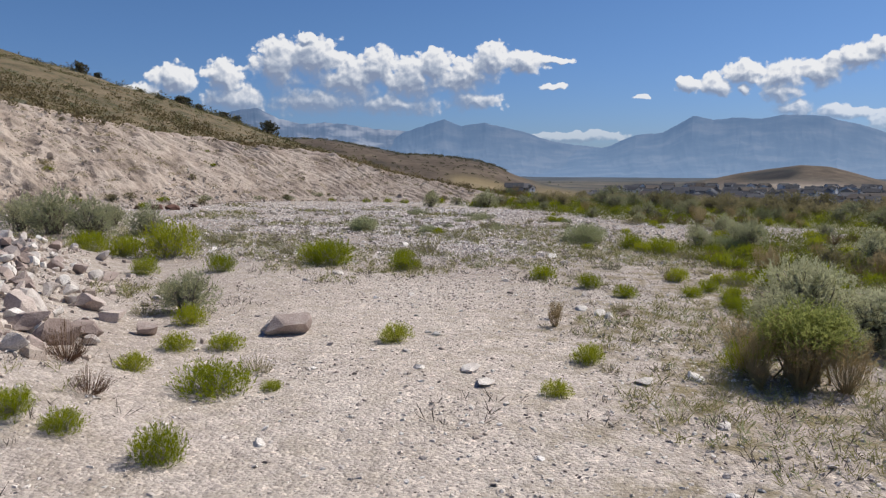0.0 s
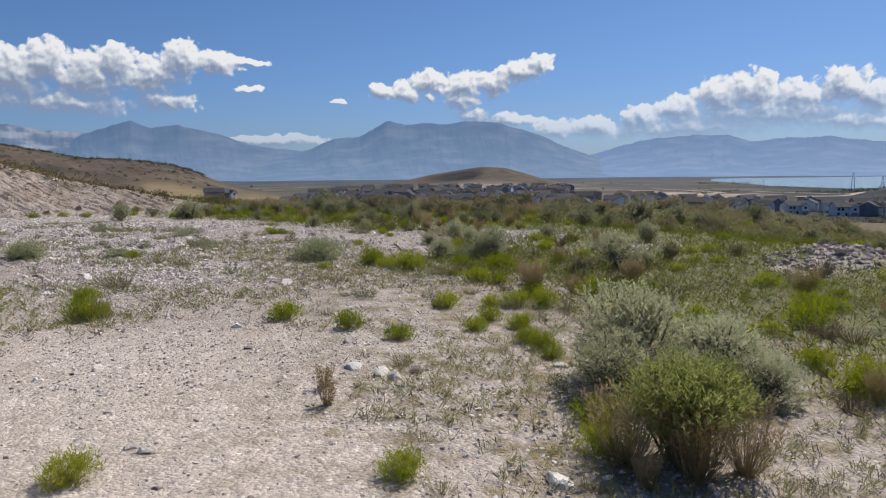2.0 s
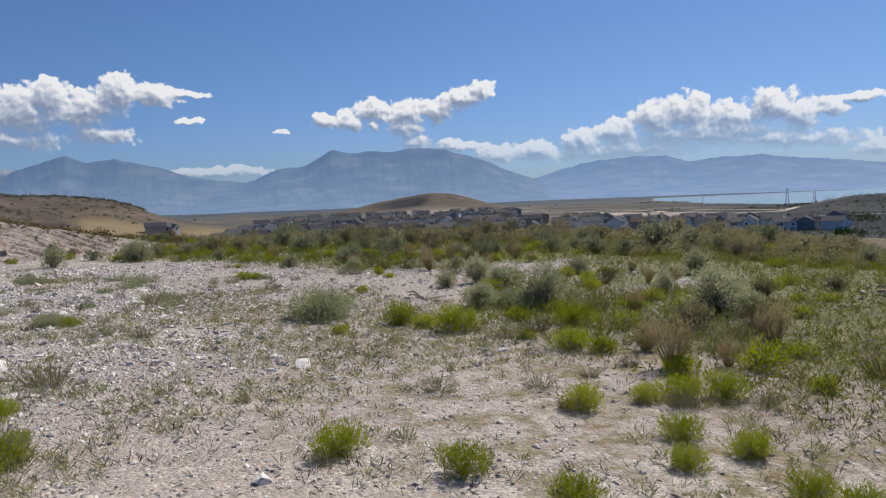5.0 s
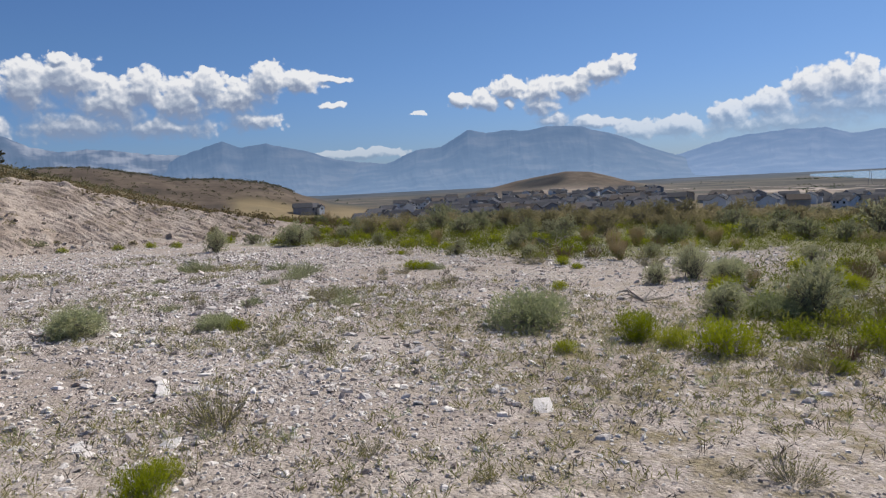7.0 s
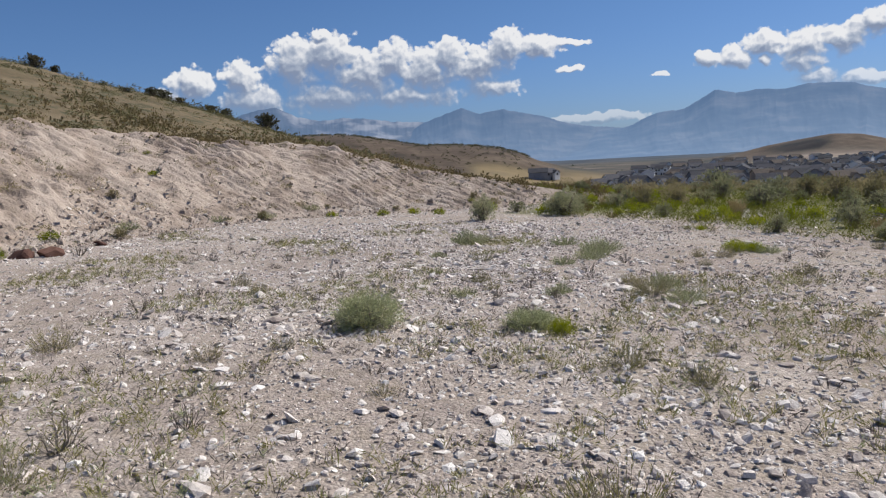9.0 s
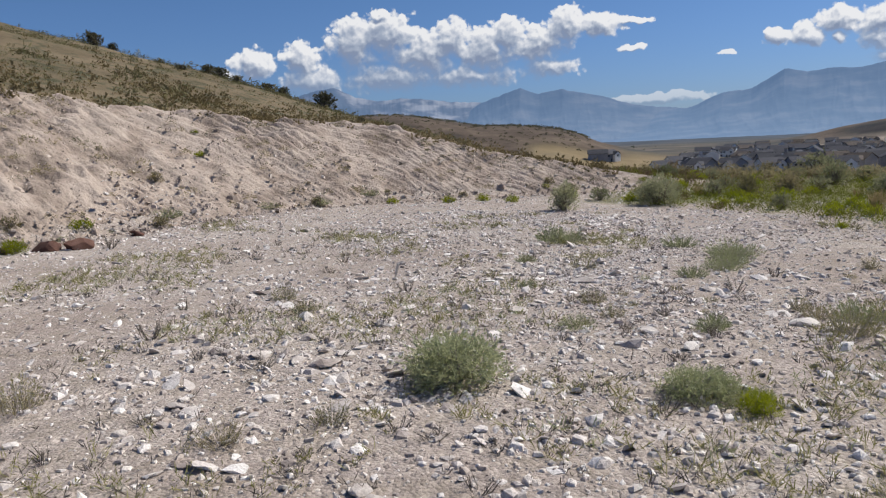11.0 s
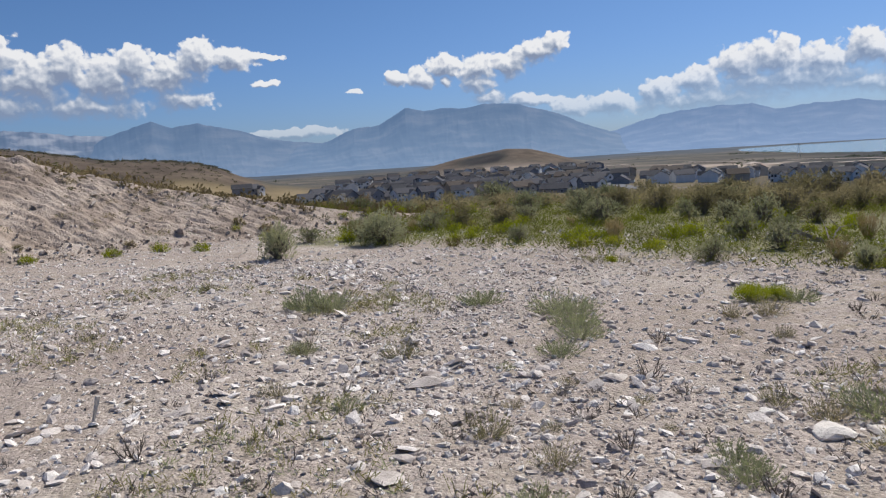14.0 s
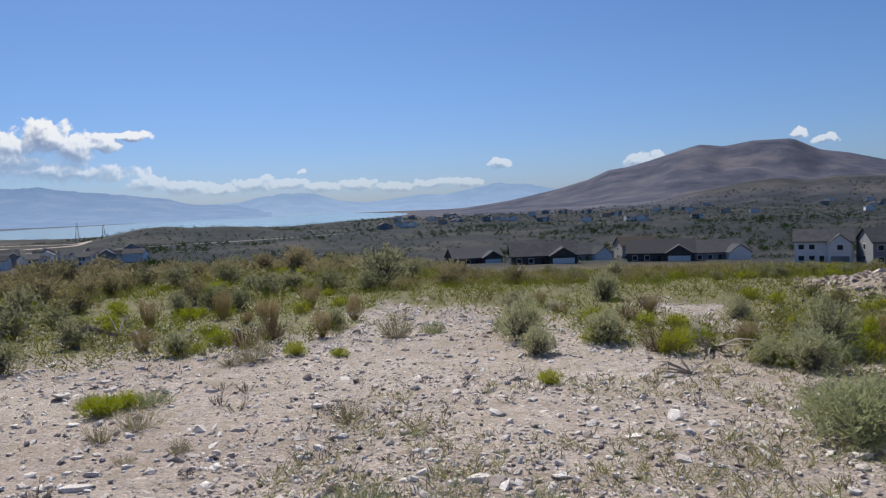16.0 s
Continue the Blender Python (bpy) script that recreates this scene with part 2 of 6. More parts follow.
def bank_height(u):
    return np.interp(u, [-60, -18, -6.7, 0, 4.6, 6.2, 7.8, 9.4, 11.4, 13.6, 17], [4.6, 4.4, 3.75, 2.85, 2.35, 1.95, 1.5, 1.15, 0.72, 0.36, 0.0])


def hill_frame(x, y):
    """u along the hill's foot, v up its slope."""
    return 0.407 * (x + 4.7) + 0.914 * (y - 33.8), -0.914 * (x + 4.7) + 0.407 * (y - 33.8)


def hill_place(u, v):
    return -4.7 + 0.407 * u - 0.914 * v, 33.8 + 0.914 * u + 0.407 * v


def hill_foot(u):
    return np.interp(u, [-60, -20, -9, -2, 6.3, 19, 34, 44], [4.6, 4.4, 3.75, 2.9, 2.0, 1.35, 0.7, 0.05])


def valley(r, az):
    z = np.interp(r, [0, 29, 35, 60, 130, 300, 430, 620, 1100, 1300, 2000, 5000], [0, 0, -0.4, -2.4, -8.5, -18.3, -24.3, -25.5, -26.2, -27.5, -33, -36])
    z = z - 3.8 * smooth(38, 55, az) * smooth(200, 500, r) * (1 - smooth(1200, 1600, r))
    z = z - 4.5 * smooth(58, 80, az) * smooth(50, 140, r) * (1 - smooth(400, 700, r))
    return z


LAKE_Z = -34.0


def lake_reach(az):
    near = np.interp(az, [46, 48.5, 51, 56, 62, 72, 76, 79.5, 81], [0.86, 1.25, 1.6, 1.75, 1.65, 1.6, 1.3, 0.95, 0.78])
    away = np.interp(az, [46, 49, 55, 60, 67, 73, 77, 81], [0.84, 0.8, 0.74, 0.68, 0.62, 0.5, 0.58, 0.76])
    return 35.6 / np.tan(np.radians(near)), 35.6 / np.tan(np.radians(away))


def height(x, y):
    x, y = np.asarray(x, float), np.asarray(y, float)
    r, az = np.hypot(x, y - 14), np.degrees(np.arctan2(x, y - 14))
    z = valley(r, az)
    low = z - 0.021 * np.clip(x, -40, 45) * (1 - smooth(60, 160, r))
    # the pad breaks off sooner towards the south-east
    low = low - smooth(66, 80, az) * 0.06 * np.clip(r - 17, 0, 16) * (1 - smooth(60, 160, r))
    # small waves on the graded pad
    low = low + 0.10 * fbm(x * 0.22, y * 0.22, 3, 3) * (1 - smooth(40, 80, r)) + 0.02 * fbm(x * 1.3, y * 1.3, 3, 5) * (1 - smooth(25, 50, r))
    # low mound of broken stone out in the brush
    low = low + 0.38 * np.exp(-((x - 14.6) / 1.3) ** 2 - ((y - 11.6) / 1.0) ** 2)
    # heap of spoil under the rubble
    s = np.clip(((x + 2.5) * -0.37 + (y - 5.2) * 0.93) / 6.0, -0.2, 1.1)
    off = np.hypot(x + 2.6 + 2.2 * s, y - 5.2 - 5.6 * s)
    low = low + 0.45 * np.exp(-(off / 0.95) ** 2)
    u, v = hill_frame(x, y)
    foot = hill_foot(u)
    crest = np.interp(u, [-60, 18, 36, 61, 76, 110], [15.5, 11.95, 8.07, 4.0, 1.55, -4.0])
    wide = foot / BANK_SLOPE
    top = low + foot
    s = np.clip((v - wide) / (40 - wide), 0, 1)
    hill = top + (crest - top) * (0.75 * s + 0.25 * np.sin(s * math.pi / 2))
    hill = hill - 0.10 * np.maximum(v - 40, 0)
    hill = hill + 0.5 * fbm(x * 0.12, y * 0.12, 4, 11) * smooth(0, 8, v - wide)
    hill = np.where(v > wide, hill, -99.0)
    bu, bv = along_bank(x, y)
    hb = bank_height(bu)
    shelf = low + hb + 0.25 * fbm(x * 0.25, y * 0.25, 3, 13) * smooth(0.5, 3, bv)
    near = np.where(bv <= 0, low, np.minimum(low + np.clip(bv, 0, None) * BANK_SLOPE, np.maximum(hill, shelf)))
    # land past the near slopes
    far = z + 1.5 * fbm(x * 0.01, y * 0.01, 4, 21) * smooth(80, 200, r) * (1 - smooth(600, 1000, r))
    mid = rise(np.interp(az, [-30, -20, -10.6, -8.8, -5.8, -2.7, 0.3, 3.4, 6, 7.7, 9.4, 11.5, 14], [1.2, 1.8, 2.08, 2.2, 2.15, 1.65, 1.07, 0.9, 0.62, 0.15, -0.6, -1.2, -1.6]), 760.0)
    mid = np.where(az > 14, 1.6 + 760 * np.tan(np.radians(np.interp(az, [14, 18, 24], [-1.6, -1.9, -2.2]))), mid)
    far = far + np.maximum(mid - z, 0) * np.exp(-((r - 760) / np.where(r < 760, 200, 120)) ** 2)
    knoll = rise(np.interp(az, [21, 24, 25.8, 27.6, 29.8, 31.6, 32.9, 34.9, 37.5], [-1.2, -0.74, -0.33, -0.05, 0.26, 0.14, -0.22, -0.85, -1.3]), 1300.0)
    far = far + np.maximum(knoll - z, 0) * np.exp(-((r - 1300) / 150) ** 2)
    butte = rise(np.interp(az, [50, 54, 56, 58.8, 60.3, 62.1, 63.8, 66.6, 68.7, 70, 74, 80], [-2.6, -2.3, -2.0, -1.4, -1.13, -1.0, -1.18, -1.2, -1.36, -1.65, -2.0, -2.5]), 900.0)
    far = far + np.maximum(butte - z, 0) * np.exp(-((r - 900) / 110) ** 2)
    ridge = rise(np.interp(az, [74, 79, 84, 88.4, 92.1, 94.5, 96, 97.5, 99.1, 101.2, 102.6, 104.3, 106.2, 108.8, 110.5, 112.2, 114.4, 122, 135, 150],
                           [-1.4, -1.02, -0.64, -0.06, 0.66, 1.3, 1.92, 2.1, 2.5, 3.1, 3.45, 3.22, 3.5, 3.48, 2.6, 2.3, 1.7, 1.6, 1.0, -1.2]), 3000.0)
    climb = smooth(1300, 3000, r) ** 1.5 * (1 - smooth(3000, 4300, r))
    gully = 1 - 0.75 * np.abs(fbm(x * 0.0028, y * 0.0028, 5, 31, 0.5)) * smooth(1400, 2000, r) * (1 - smooth(2350, 2850, r))
    far = far + np.maximum(ridge - z, 0) * climb * gully * smooth(72, 80, az)
    spur = rise(np.interp(az, [92, 95, 99.1, 103.1, 106.2, 108, 109.5, 111.6, 114.4, 120, 130], [-1.5, -0.8, -0.5, 0.2, 0.66, 0.78, 0.52, 0.72, 0.6, 0.8, -0.5]), 1800.0)
    far = np.maximum(far, z + np.maximum(spur - z, 0) * np.exp(-((r - 1800) / 260) ** 2) * (1 + 0.1 * fbm(x * 0.006, y * 0.006, 4, 41)))
    n, f = lake_reach(az)
    inside = smooth(46.5, 48, az) * (1 - smooth(79, 80.5, az)) * smooth(n, n + 50, r) * (1 - smooth(f - 120, f, r))
    far = far * (1 - inside) + (LAKE_Z - 6) * inside
    w = smooth(95, 170, r)
    return near * (1 - w) + far * w


def grid_mesh(name, X, Y, Z, masks=None):
    """A sheet from three equal 2D arrays; masks: named per-vertex weights for its material."""
    h, w = X.shape
    me = bpy.data.meshes.new(name)
    i = np.arange((h - 1) * (w - 1))
    a = (i // (w - 1)) * w + i % (w - 1)
    quads = np.stack([a, a + 1, a + w + 1, a + w], 1)
    me.from_pydata(np.stack([X.ravel(), Y.ravel(), Z.ravel()], 1).tolist(), [], quads.tolist())
    for key, value in (masks or {}).items():
        at = me.attributes.new(key, "FLOAT", "POINT")
        at.data.foreach_set("value", np.asarray(value, np.float32).ravel())
    me.polygons.foreach_set("use_smooth", np.ones(len(me.polygons), bool))
    me.update()
    return me


def attr(nt, name):
    n = nt.nodes.new("ShaderNodeAttribute")
    n.attribute_name = name
    return n.outputs["Fac"]


# where the gravel gives way to the shrub belt
EDGE_Y = [-6, 2, 6, 10, 14, 17, 20, 22, 24, 28, 31, 33, 36]
EDGE_X = [6.5, 6.0, 6.3, 6.6, 6.8, 8.4, 13.5, 9.5, 8.0, 6.8, 5.2, 2.4, 5.5]


# stony patches left bare within the belt: x, y, half lengths
BARE = [(13.4, 21.2, 2.0, 0.9), (12.2, 15.8, 1.6, 0.8), (14.6, 11.6, 1.9, 1.4)]


def bareness(x, y):
    """1 in the middle of a bare patch, 0 outside."""
    wob = 1.1 * fbm(x * 1.1, y * 1.1, 4, 17)
    return np.max([1 - smooth(0.55, 1.0, np.hypot((x - a) / ra, (y - b) / rb) + wob) for a, b, ra, rb in BARE], axis=0)


def ground_material():
    m = bpy.data.materials.new("ground")
    m.use_nodes = True
    nt = m.node_tree
    bsdf = nt.nodes["Principled BSDF"]
    geo = nt.nodes.new("ShaderNodeNewGeometry")
    pos = geo.outputs["Position"]

    def noise_at(scale, detail=5, rough=0.55):
        n = nt.nodes.new("ShaderNodeTexNoise")
        n.inputs["Scale"].default_value, n.inputs["Detail"].default_value, n.inputs["Roughness"].default_value = scale, detail, rough
        nt.links.new(pos, n.inputs["Vector"])
        return n.outputs["Fac"]

    def cells(scale):
        n = nt.nodes.new("ShaderNodeTexVoronoi")
        n.inputs["Scale"].default_value = scale
        nt.links.new(pos, n.inputs["Vector"])
        return n

    dust = ramp(nt, noise_at(0.35, 6), [(0.3, (0.45, 0.385, 0.345)), (0.5, (0.54, 0.475, 0.43)), (0.7, (0.62, 0.56, 0.51))])
    small, big = cells(34), cells(13)
    pebble = ramp(nt, small.outputs["Color"], [(0.0, (0.38, 0.36, 0.34)), (0.45, (0.8, 0.78, 0.75)), (0.8, (1.0, 0.98, 0.95)), (1.0, (1.5, 1.47, 1.4))])
    chunk = ramp(nt, big.outputs["Color"], [(0.0, (0.74, 0.72, 0.70)), (1.0, (1.12, 1.1, 1.07))])
    dust = mix(nt, attr(nt, "chalk"), dust, ramp(nt, noise_at(0.6, 6), [(0.3, (0.68, 0.595, 0.525)), (0.7, (0.86, 0.775, 0.70))]))
    gravel = mix(nt, 0.75, dust, mix(nt, 1.0, pebble, chunk, "MULTIPLY"), "MULTIPLY")
    gravel = mix(nt, ramp(nt, noise_at(90, 3), [(0.35, (0.35, 0.35, 0.35)), (0.6, (0, 0, 0))]), gravel, (0.17, 0.14, 0.12))
    litter = ramp(nt, noise_at(3.0, 6, 0.65), [(0.45, (0, 0, 0)), (0.62, (1, 1, 1))])
    litter_colour = ramp(nt, noise_at(14, 4), [(0.3, (0.15, 0.12, 0.07)), (0.6, (0.27, 0.22, 0.13)), (0.8, (0.20, 0.20, 0.08))])
    near = mix(nt, calc(nt, "MULTIPLY", litter, attr(nt, "weedy")), gravel, litter_colour)
    grass = ramp(nt, noise_at(0.16, 8, 0.7), [(0.3, (0.10, 0.082, 0.05)), (0.5, (0.168, 0.131, 0.081)), (0.7, (0.235, 0.183, 0.118))])
    grass = mix(nt, ramp(nt, noise_at(0.9, 4, 0.7), [(0.5, (0, 0, 0)), (0.62, (0.8, 0.8, 0.8))]), grass, (0.055, 0.065, 0.035))
    humus = ramp(nt, noise_at(2.2, 8, 0.75), [(0.33, (0.07, 0.07, 0.03)), (0.46, (0.13, 0.135, 0.05)), (0.58, (0.17, 0.17, 0.065)), (0.68, (0.22, 0.19, 0.11)), (0.76, (0.32, 0.27, 0.21))])
    near = mix(nt, attr(nt, "belt"), near, humus)
    far = mix(nt, attr(nt, "grassy"), near, grass)
    field = ramp(nt, noise_at(0.02, 7), [(0.3, (0.16, 0.122, 0.065)), (0.6, (0.24, 0.185, 0.105)), (0.75, (0.18, 0.145, 0.09))])
    far = mix(nt, attr(nt, "field"), far, field)
    plain = ramp(nt, noise_at(0.009, 9, 0.68), [(0.34, (0.045, 0.055, 0.055)), (0.46, (0.085, 0.08, 0.068)), (0.56, (0.135, 0.115, 0.092)), (0.68, (0.21, 0.18, 0.15))])
    far = mix(nt, attr(nt, "plain"), far, plain)
    far = mix(nt, attr(nt, "brown"), far, ramp(nt, noise_at(0.03, 9, 0.7), [(0.34, (0.055, 0.045, 0.036)), (0.5, (0.105, 0.08, 0.06)), (0.66, (0.16, 0.125, 0.092))]))
    # dark valley scrub; this colour also paints the cloud shadow on the spur
    scrub = ramp(nt, noise_at(0.012, 9, 0.7), [(0.35, (0.013, 0.02, 0.022)), (0.5, (0.026, 0.031, 0.034)), (0.7, (0.075, 0.068, 0.058))])
    far = mix(nt, attr(nt, "scrub"), far, scrub)
    # mountain rock with bluish-purple haze mixed into its colour
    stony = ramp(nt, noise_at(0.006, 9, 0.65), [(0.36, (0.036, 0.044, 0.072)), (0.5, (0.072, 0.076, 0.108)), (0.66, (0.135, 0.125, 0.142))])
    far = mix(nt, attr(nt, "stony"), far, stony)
    # far flats tinted blue-grey: distance haze put into the ground colour
    far = mix(nt, attr(nt, "far_haze"), far, ramp(nt, noise_at(0.006, 8), [(0.35, (0.045, 0.06, 0.075)), (0.65, (0.10, 0.115, 0.135))]))
    far = mix(nt, attr(nt, "dirt"), far, ramp(nt, noise_at(0.03, 6), [(0.35, (0.30, 0.235, 0.18)), (0.65, (0.46, 0.39, 0.32))]))
    far = mix(nt, attr(nt, "pit"), far, ramp(nt, noise_at(0.02, 6), [(0.35, (0.016, 0.017, 0.02)), (0.65, (0.05, 0.044, 0.042))]))
    nt.links.new(far, bsdf.inputs["Base Color"])
    bsdf.inputs["Roughness"].default_value = 0.95
    bsdf.inputs["Specular IOR Level"].default_value = 0.1
    b = nt.nodes.new("ShaderNodeBump")
    b.inputs["Strength"].default_value, b.inputs["Distance"].default_value = 0.7, 0.02
    tall = calc(nt, "SUBTRACT", noise_at(60, 5), calc(nt, "MULTIPLY", small.outputs["Distance"], 0.9))
    tall = calc(nt, "SUBTRACT", tall, calc(nt, "MULTIPLY", big.outputs["Distance"], 0.9))
    nt.links.new(tall, b.inputs["Height"])
    nt.links.new(b.outputs[0], bsdf.inputs["Normal"])
    return m


def build_ground():
    angles = np.radians(np.concatenate([np.arange(-75, 135, 0.34), np.arange(135, 285.1, 3)]))
    radii = np.concatenate([np.linspace(0.01, 36, 110), np.geomspace(36.3, 4950, 230)])
    A, Rr = np.meshgrid(angles, radii)
    X, Y = Rr * np.sin(A), 14 + Rr * np.cos(A)
    Z = height(X, Y)
    az = np.degrees(A)
    az = np.where(az > 180, az - 360, az)
    u, v = along_bank(X, Y)
    hb = bank_height(u)
    on_bank = (v > 0) & (v < hb / BANK_SLOPE + 1.0) & (Rr < 90)
    Z = np.where(on_bank & (v > 0.6), Z - 0.25, Z)
    past = smooth(27, 36, Rr)
    hillside = smooth(-0.3, 1.2, v - hb / BANK_SLOPE + 0.8 * fbm(X * 0.6, Y * 0.6, 3, 15)) * (Rr < 200) * (v > 0)
    grassy = np.clip(np.maximum(hillside, past * ((v < 0) | (Rr > 95))), 0, 1)
    edge = np.interp(Y, EDGE_Y, EDGE_X)
    weedy = np.clip(0.25 + 0.9 * (1 - 0.8 * smooth(14, 18, Y)) * smooth(1.5, 5, X - 0.15 * (Y - 8) + 1.5 * fbm(X * 0.3, Y * 0.3, 3, 7)), 0, 1)
    field = smooth(3, 5, az) * (1 - smooth(16, 21, az)) * smooth(250, 300, Rr) * (1 - smooth(860, 960, Rr)) * (1 - smooth(12.5, 9.5, az) * smooth(590, 640, Rr))
    knoll = np.exp(-((Rr - 1300) / 170) ** 2) * smooth(23, 25, az) * (1 - smooth(34, 36, az))
    pit = smooth(0.32, 0.5, np.exp(-((az - 27.9) / 1.75) ** 2 - ((Rr - 1195) / 34) ** 2) + 0.35 * fbm(az * 2.2, Rr * 0.03, 3, 47))
    patch = np.clip(2.2 * np.exp(-((az - 27.9) / 1.5) ** 2 - ((Rr - 1205) / 42) ** 2), 0, 1)
    plain = smooth(600, 750, Rr)
    brown = np.maximum(np.clip(1.4 * knoll, 0, 1), smooth(13, 10, az) * smooth(250, 330, Rr) * (1 - smooth(1000, 1100, Rr)))
    # weight of the painted blue haze, growing with distance
    far_haze = smooth(1500, 2600, Rr) * (1 - smooth(74, 80, az))
    scrub = np.maximum(smooth(40, 60, az) * smooth(280 - 160 * smooth(58, 72, az), 420 - 180 * smooth(58, 72, az), Rr) * (1 - smooth(1500, 1900, Rr)),
                       np.exp(-((Rr - 790) / 60) ** 2) * (1 - smooth(6, 8, az)) * 0.5 * (az > -40))
    scrub = np.maximum(scrub, patch)
    # a cloud's shadow painted across the lower spur in the scrub colour
    scrub = np.maximum(scrub, 0.85 * smooth(98, 104, az) * np.exp(-((Rr - 1720) / 170) ** 2))
    # hazy rock colour, thinned where the spur's cloud shadow is painted
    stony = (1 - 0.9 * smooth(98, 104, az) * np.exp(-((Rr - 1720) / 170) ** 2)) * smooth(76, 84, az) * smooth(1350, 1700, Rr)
    dirt = 0.75 * np.exp(-((az - 29.3) / 3.0) ** 2 - ((Rr - 1085) / 36) ** 2) + smooth(0.05, 0.3, fbm(az * 0.25, Rr * 0.006, 3, 45)) * smooth(34, 38, az) * (1 - smooth(50, 54, az)) * smooth(560, 640, Rr) * (1 - smooth(900, 1000, Rr))
    me = grid_mesh("ground", X, Y, Z, {"weedy": weedy, "belt": 0.8 * smooth(0.0, 2.0, X - edge + 1.6 * fbm(X * 0.5, Y * 0.5, 3, 9)) * (Rr < 60) * (1 - bareness(X, Y)), "chalk": 0.75 * np.exp(-((X - 1.2) / 2.4) ** 2) * (1 - smooth(9, 13, Y)) * smooth(-3, 2, Y), "grassy": grassy, "field": field, "plain": plain, "brown": brown * (1 - field), "scrub": np.clip(scrub, 0, 1), "stony": np.clip(stony, 0, 1), "dirt": np.clip(dirt, 0, 1), "far_haze": far_haze, "pit": np.clip(pit, 0, 1)})
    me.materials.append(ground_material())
    return tagged(new("ground", me), "pale pinkish gravel pad running out into dry grassland", "ground", kind="structure")


ground = build_ground()


def z_at(x, y):
    return float(height(x, y))


def build_bank():
    u, v = np.meshgrid(np.arange(-34, 17, 0.05), np.linspace(-0.12, 1.0, 84))
    hb = bank_height(u)
    wide = hb / BANK_SLOPE + 0.5
    vv = np.where(v < 0, v, v * wide)
    X, Y = bank_place(u, vv)
    Z = height(X, Y)
    up = smooth(0.0, 0.5, vv) * (1 - smooth(0.9, 1.0, v)) * np.clip(hb / 2.2, 0.1, 1)
    # runnels down the fall line, drifting with height, rougher at the near end
    lane = u + (0.55 + 0.45 * smooth(-4, 5, u)) * vv + 0.42 * fbm(u * 0.35, vv * 0.3, 3, 51)
    fine = smooth(-12, 1, u)
    keep = np.clip(0.55 + 1.5 * fbm(u * 0.45, vv * 0.5, 3, 57), 0.05, 1.25)
    wide_rill = np.abs(((lane / 0.47) % 1) - 0.5) * 2
    thin_rill = np.abs(((lane / 0.27 + 0.5 * fbm(u * 0.7, vv * 0.4, 2, 55)) % 1) - 0.5) * 2
    rill = (np.minimum(wide_rill * 1.5, 1) - 0.7) * 0.17 * keep * (0.35 + 0.65 * fine) + (np.minimum(thin_rill * 1.4, 1) - 0.6) * 0.06 * (1.2 - keep) * (0.4 + 0.6 * fine)
    rough = 0.50 * fbm(u * 0.8, vv * 0.6, 4, 61, 0.6) * (1 - 0.55 * fine) + 0.26 * fbm(u * 2.8, vv * 2.4, 4, 63, 0.65) * (1 - 0.6 * fine)
    Z = Z + up * (rill + rough) + 0.02
    Z = np.where(v < -0.1, Z - 0.1, Z)
    me = grid_mesh("cut_bank", X, Y, Z)
    me.materials.append(material("bank_earth", [(0.3, (0.19, 0.15, 0.12)), (0.42, (0.325, 0.26, 0.21)), (0.56, (0.45, 0.37, 0.305)), (0.70, (0.32, 0.265, 0.22))], scale=0.9, bump=0.8, fine=12, spread=1.0, deep=0.06))
    return tagged(new("cut_bank", me), "pale pinkish eroded earth bank with diagonal runnels", "bank", kind="structure")


cut_bank = build_bank()

# ---------------------------------------------------------------- lake and far ranges


def build_lake():
    az = np.radians(np.linspace(46.2, 80.8, 140))
    n, f = lake_reach(np.degrees(az))
    s = np.linspace(0, 1, 12)[:, None]
    Rr = n[None] - 30 + (f - n + 60)[None] * s
    X, Y = Rr * np.sin(az)[None], 14 + Rr * np.cos(az)[None]
    me = grid_mesh("lake", X, Y, np.full_like(X, LAKE_Z))
    m = material("lake_water", [(0.3, (0.17, 0.27, 0.30)), (0.7, (0.24, 0.34, 0.36))], scale=0.004, rough=0.16, bump=0, fine=0.05, spread=0.1)
    me.materials.append(m)
    return tagged(new("water", me), "pale blue still lake below distant mountains", "lake", kind="structure")


lake = build_lake()


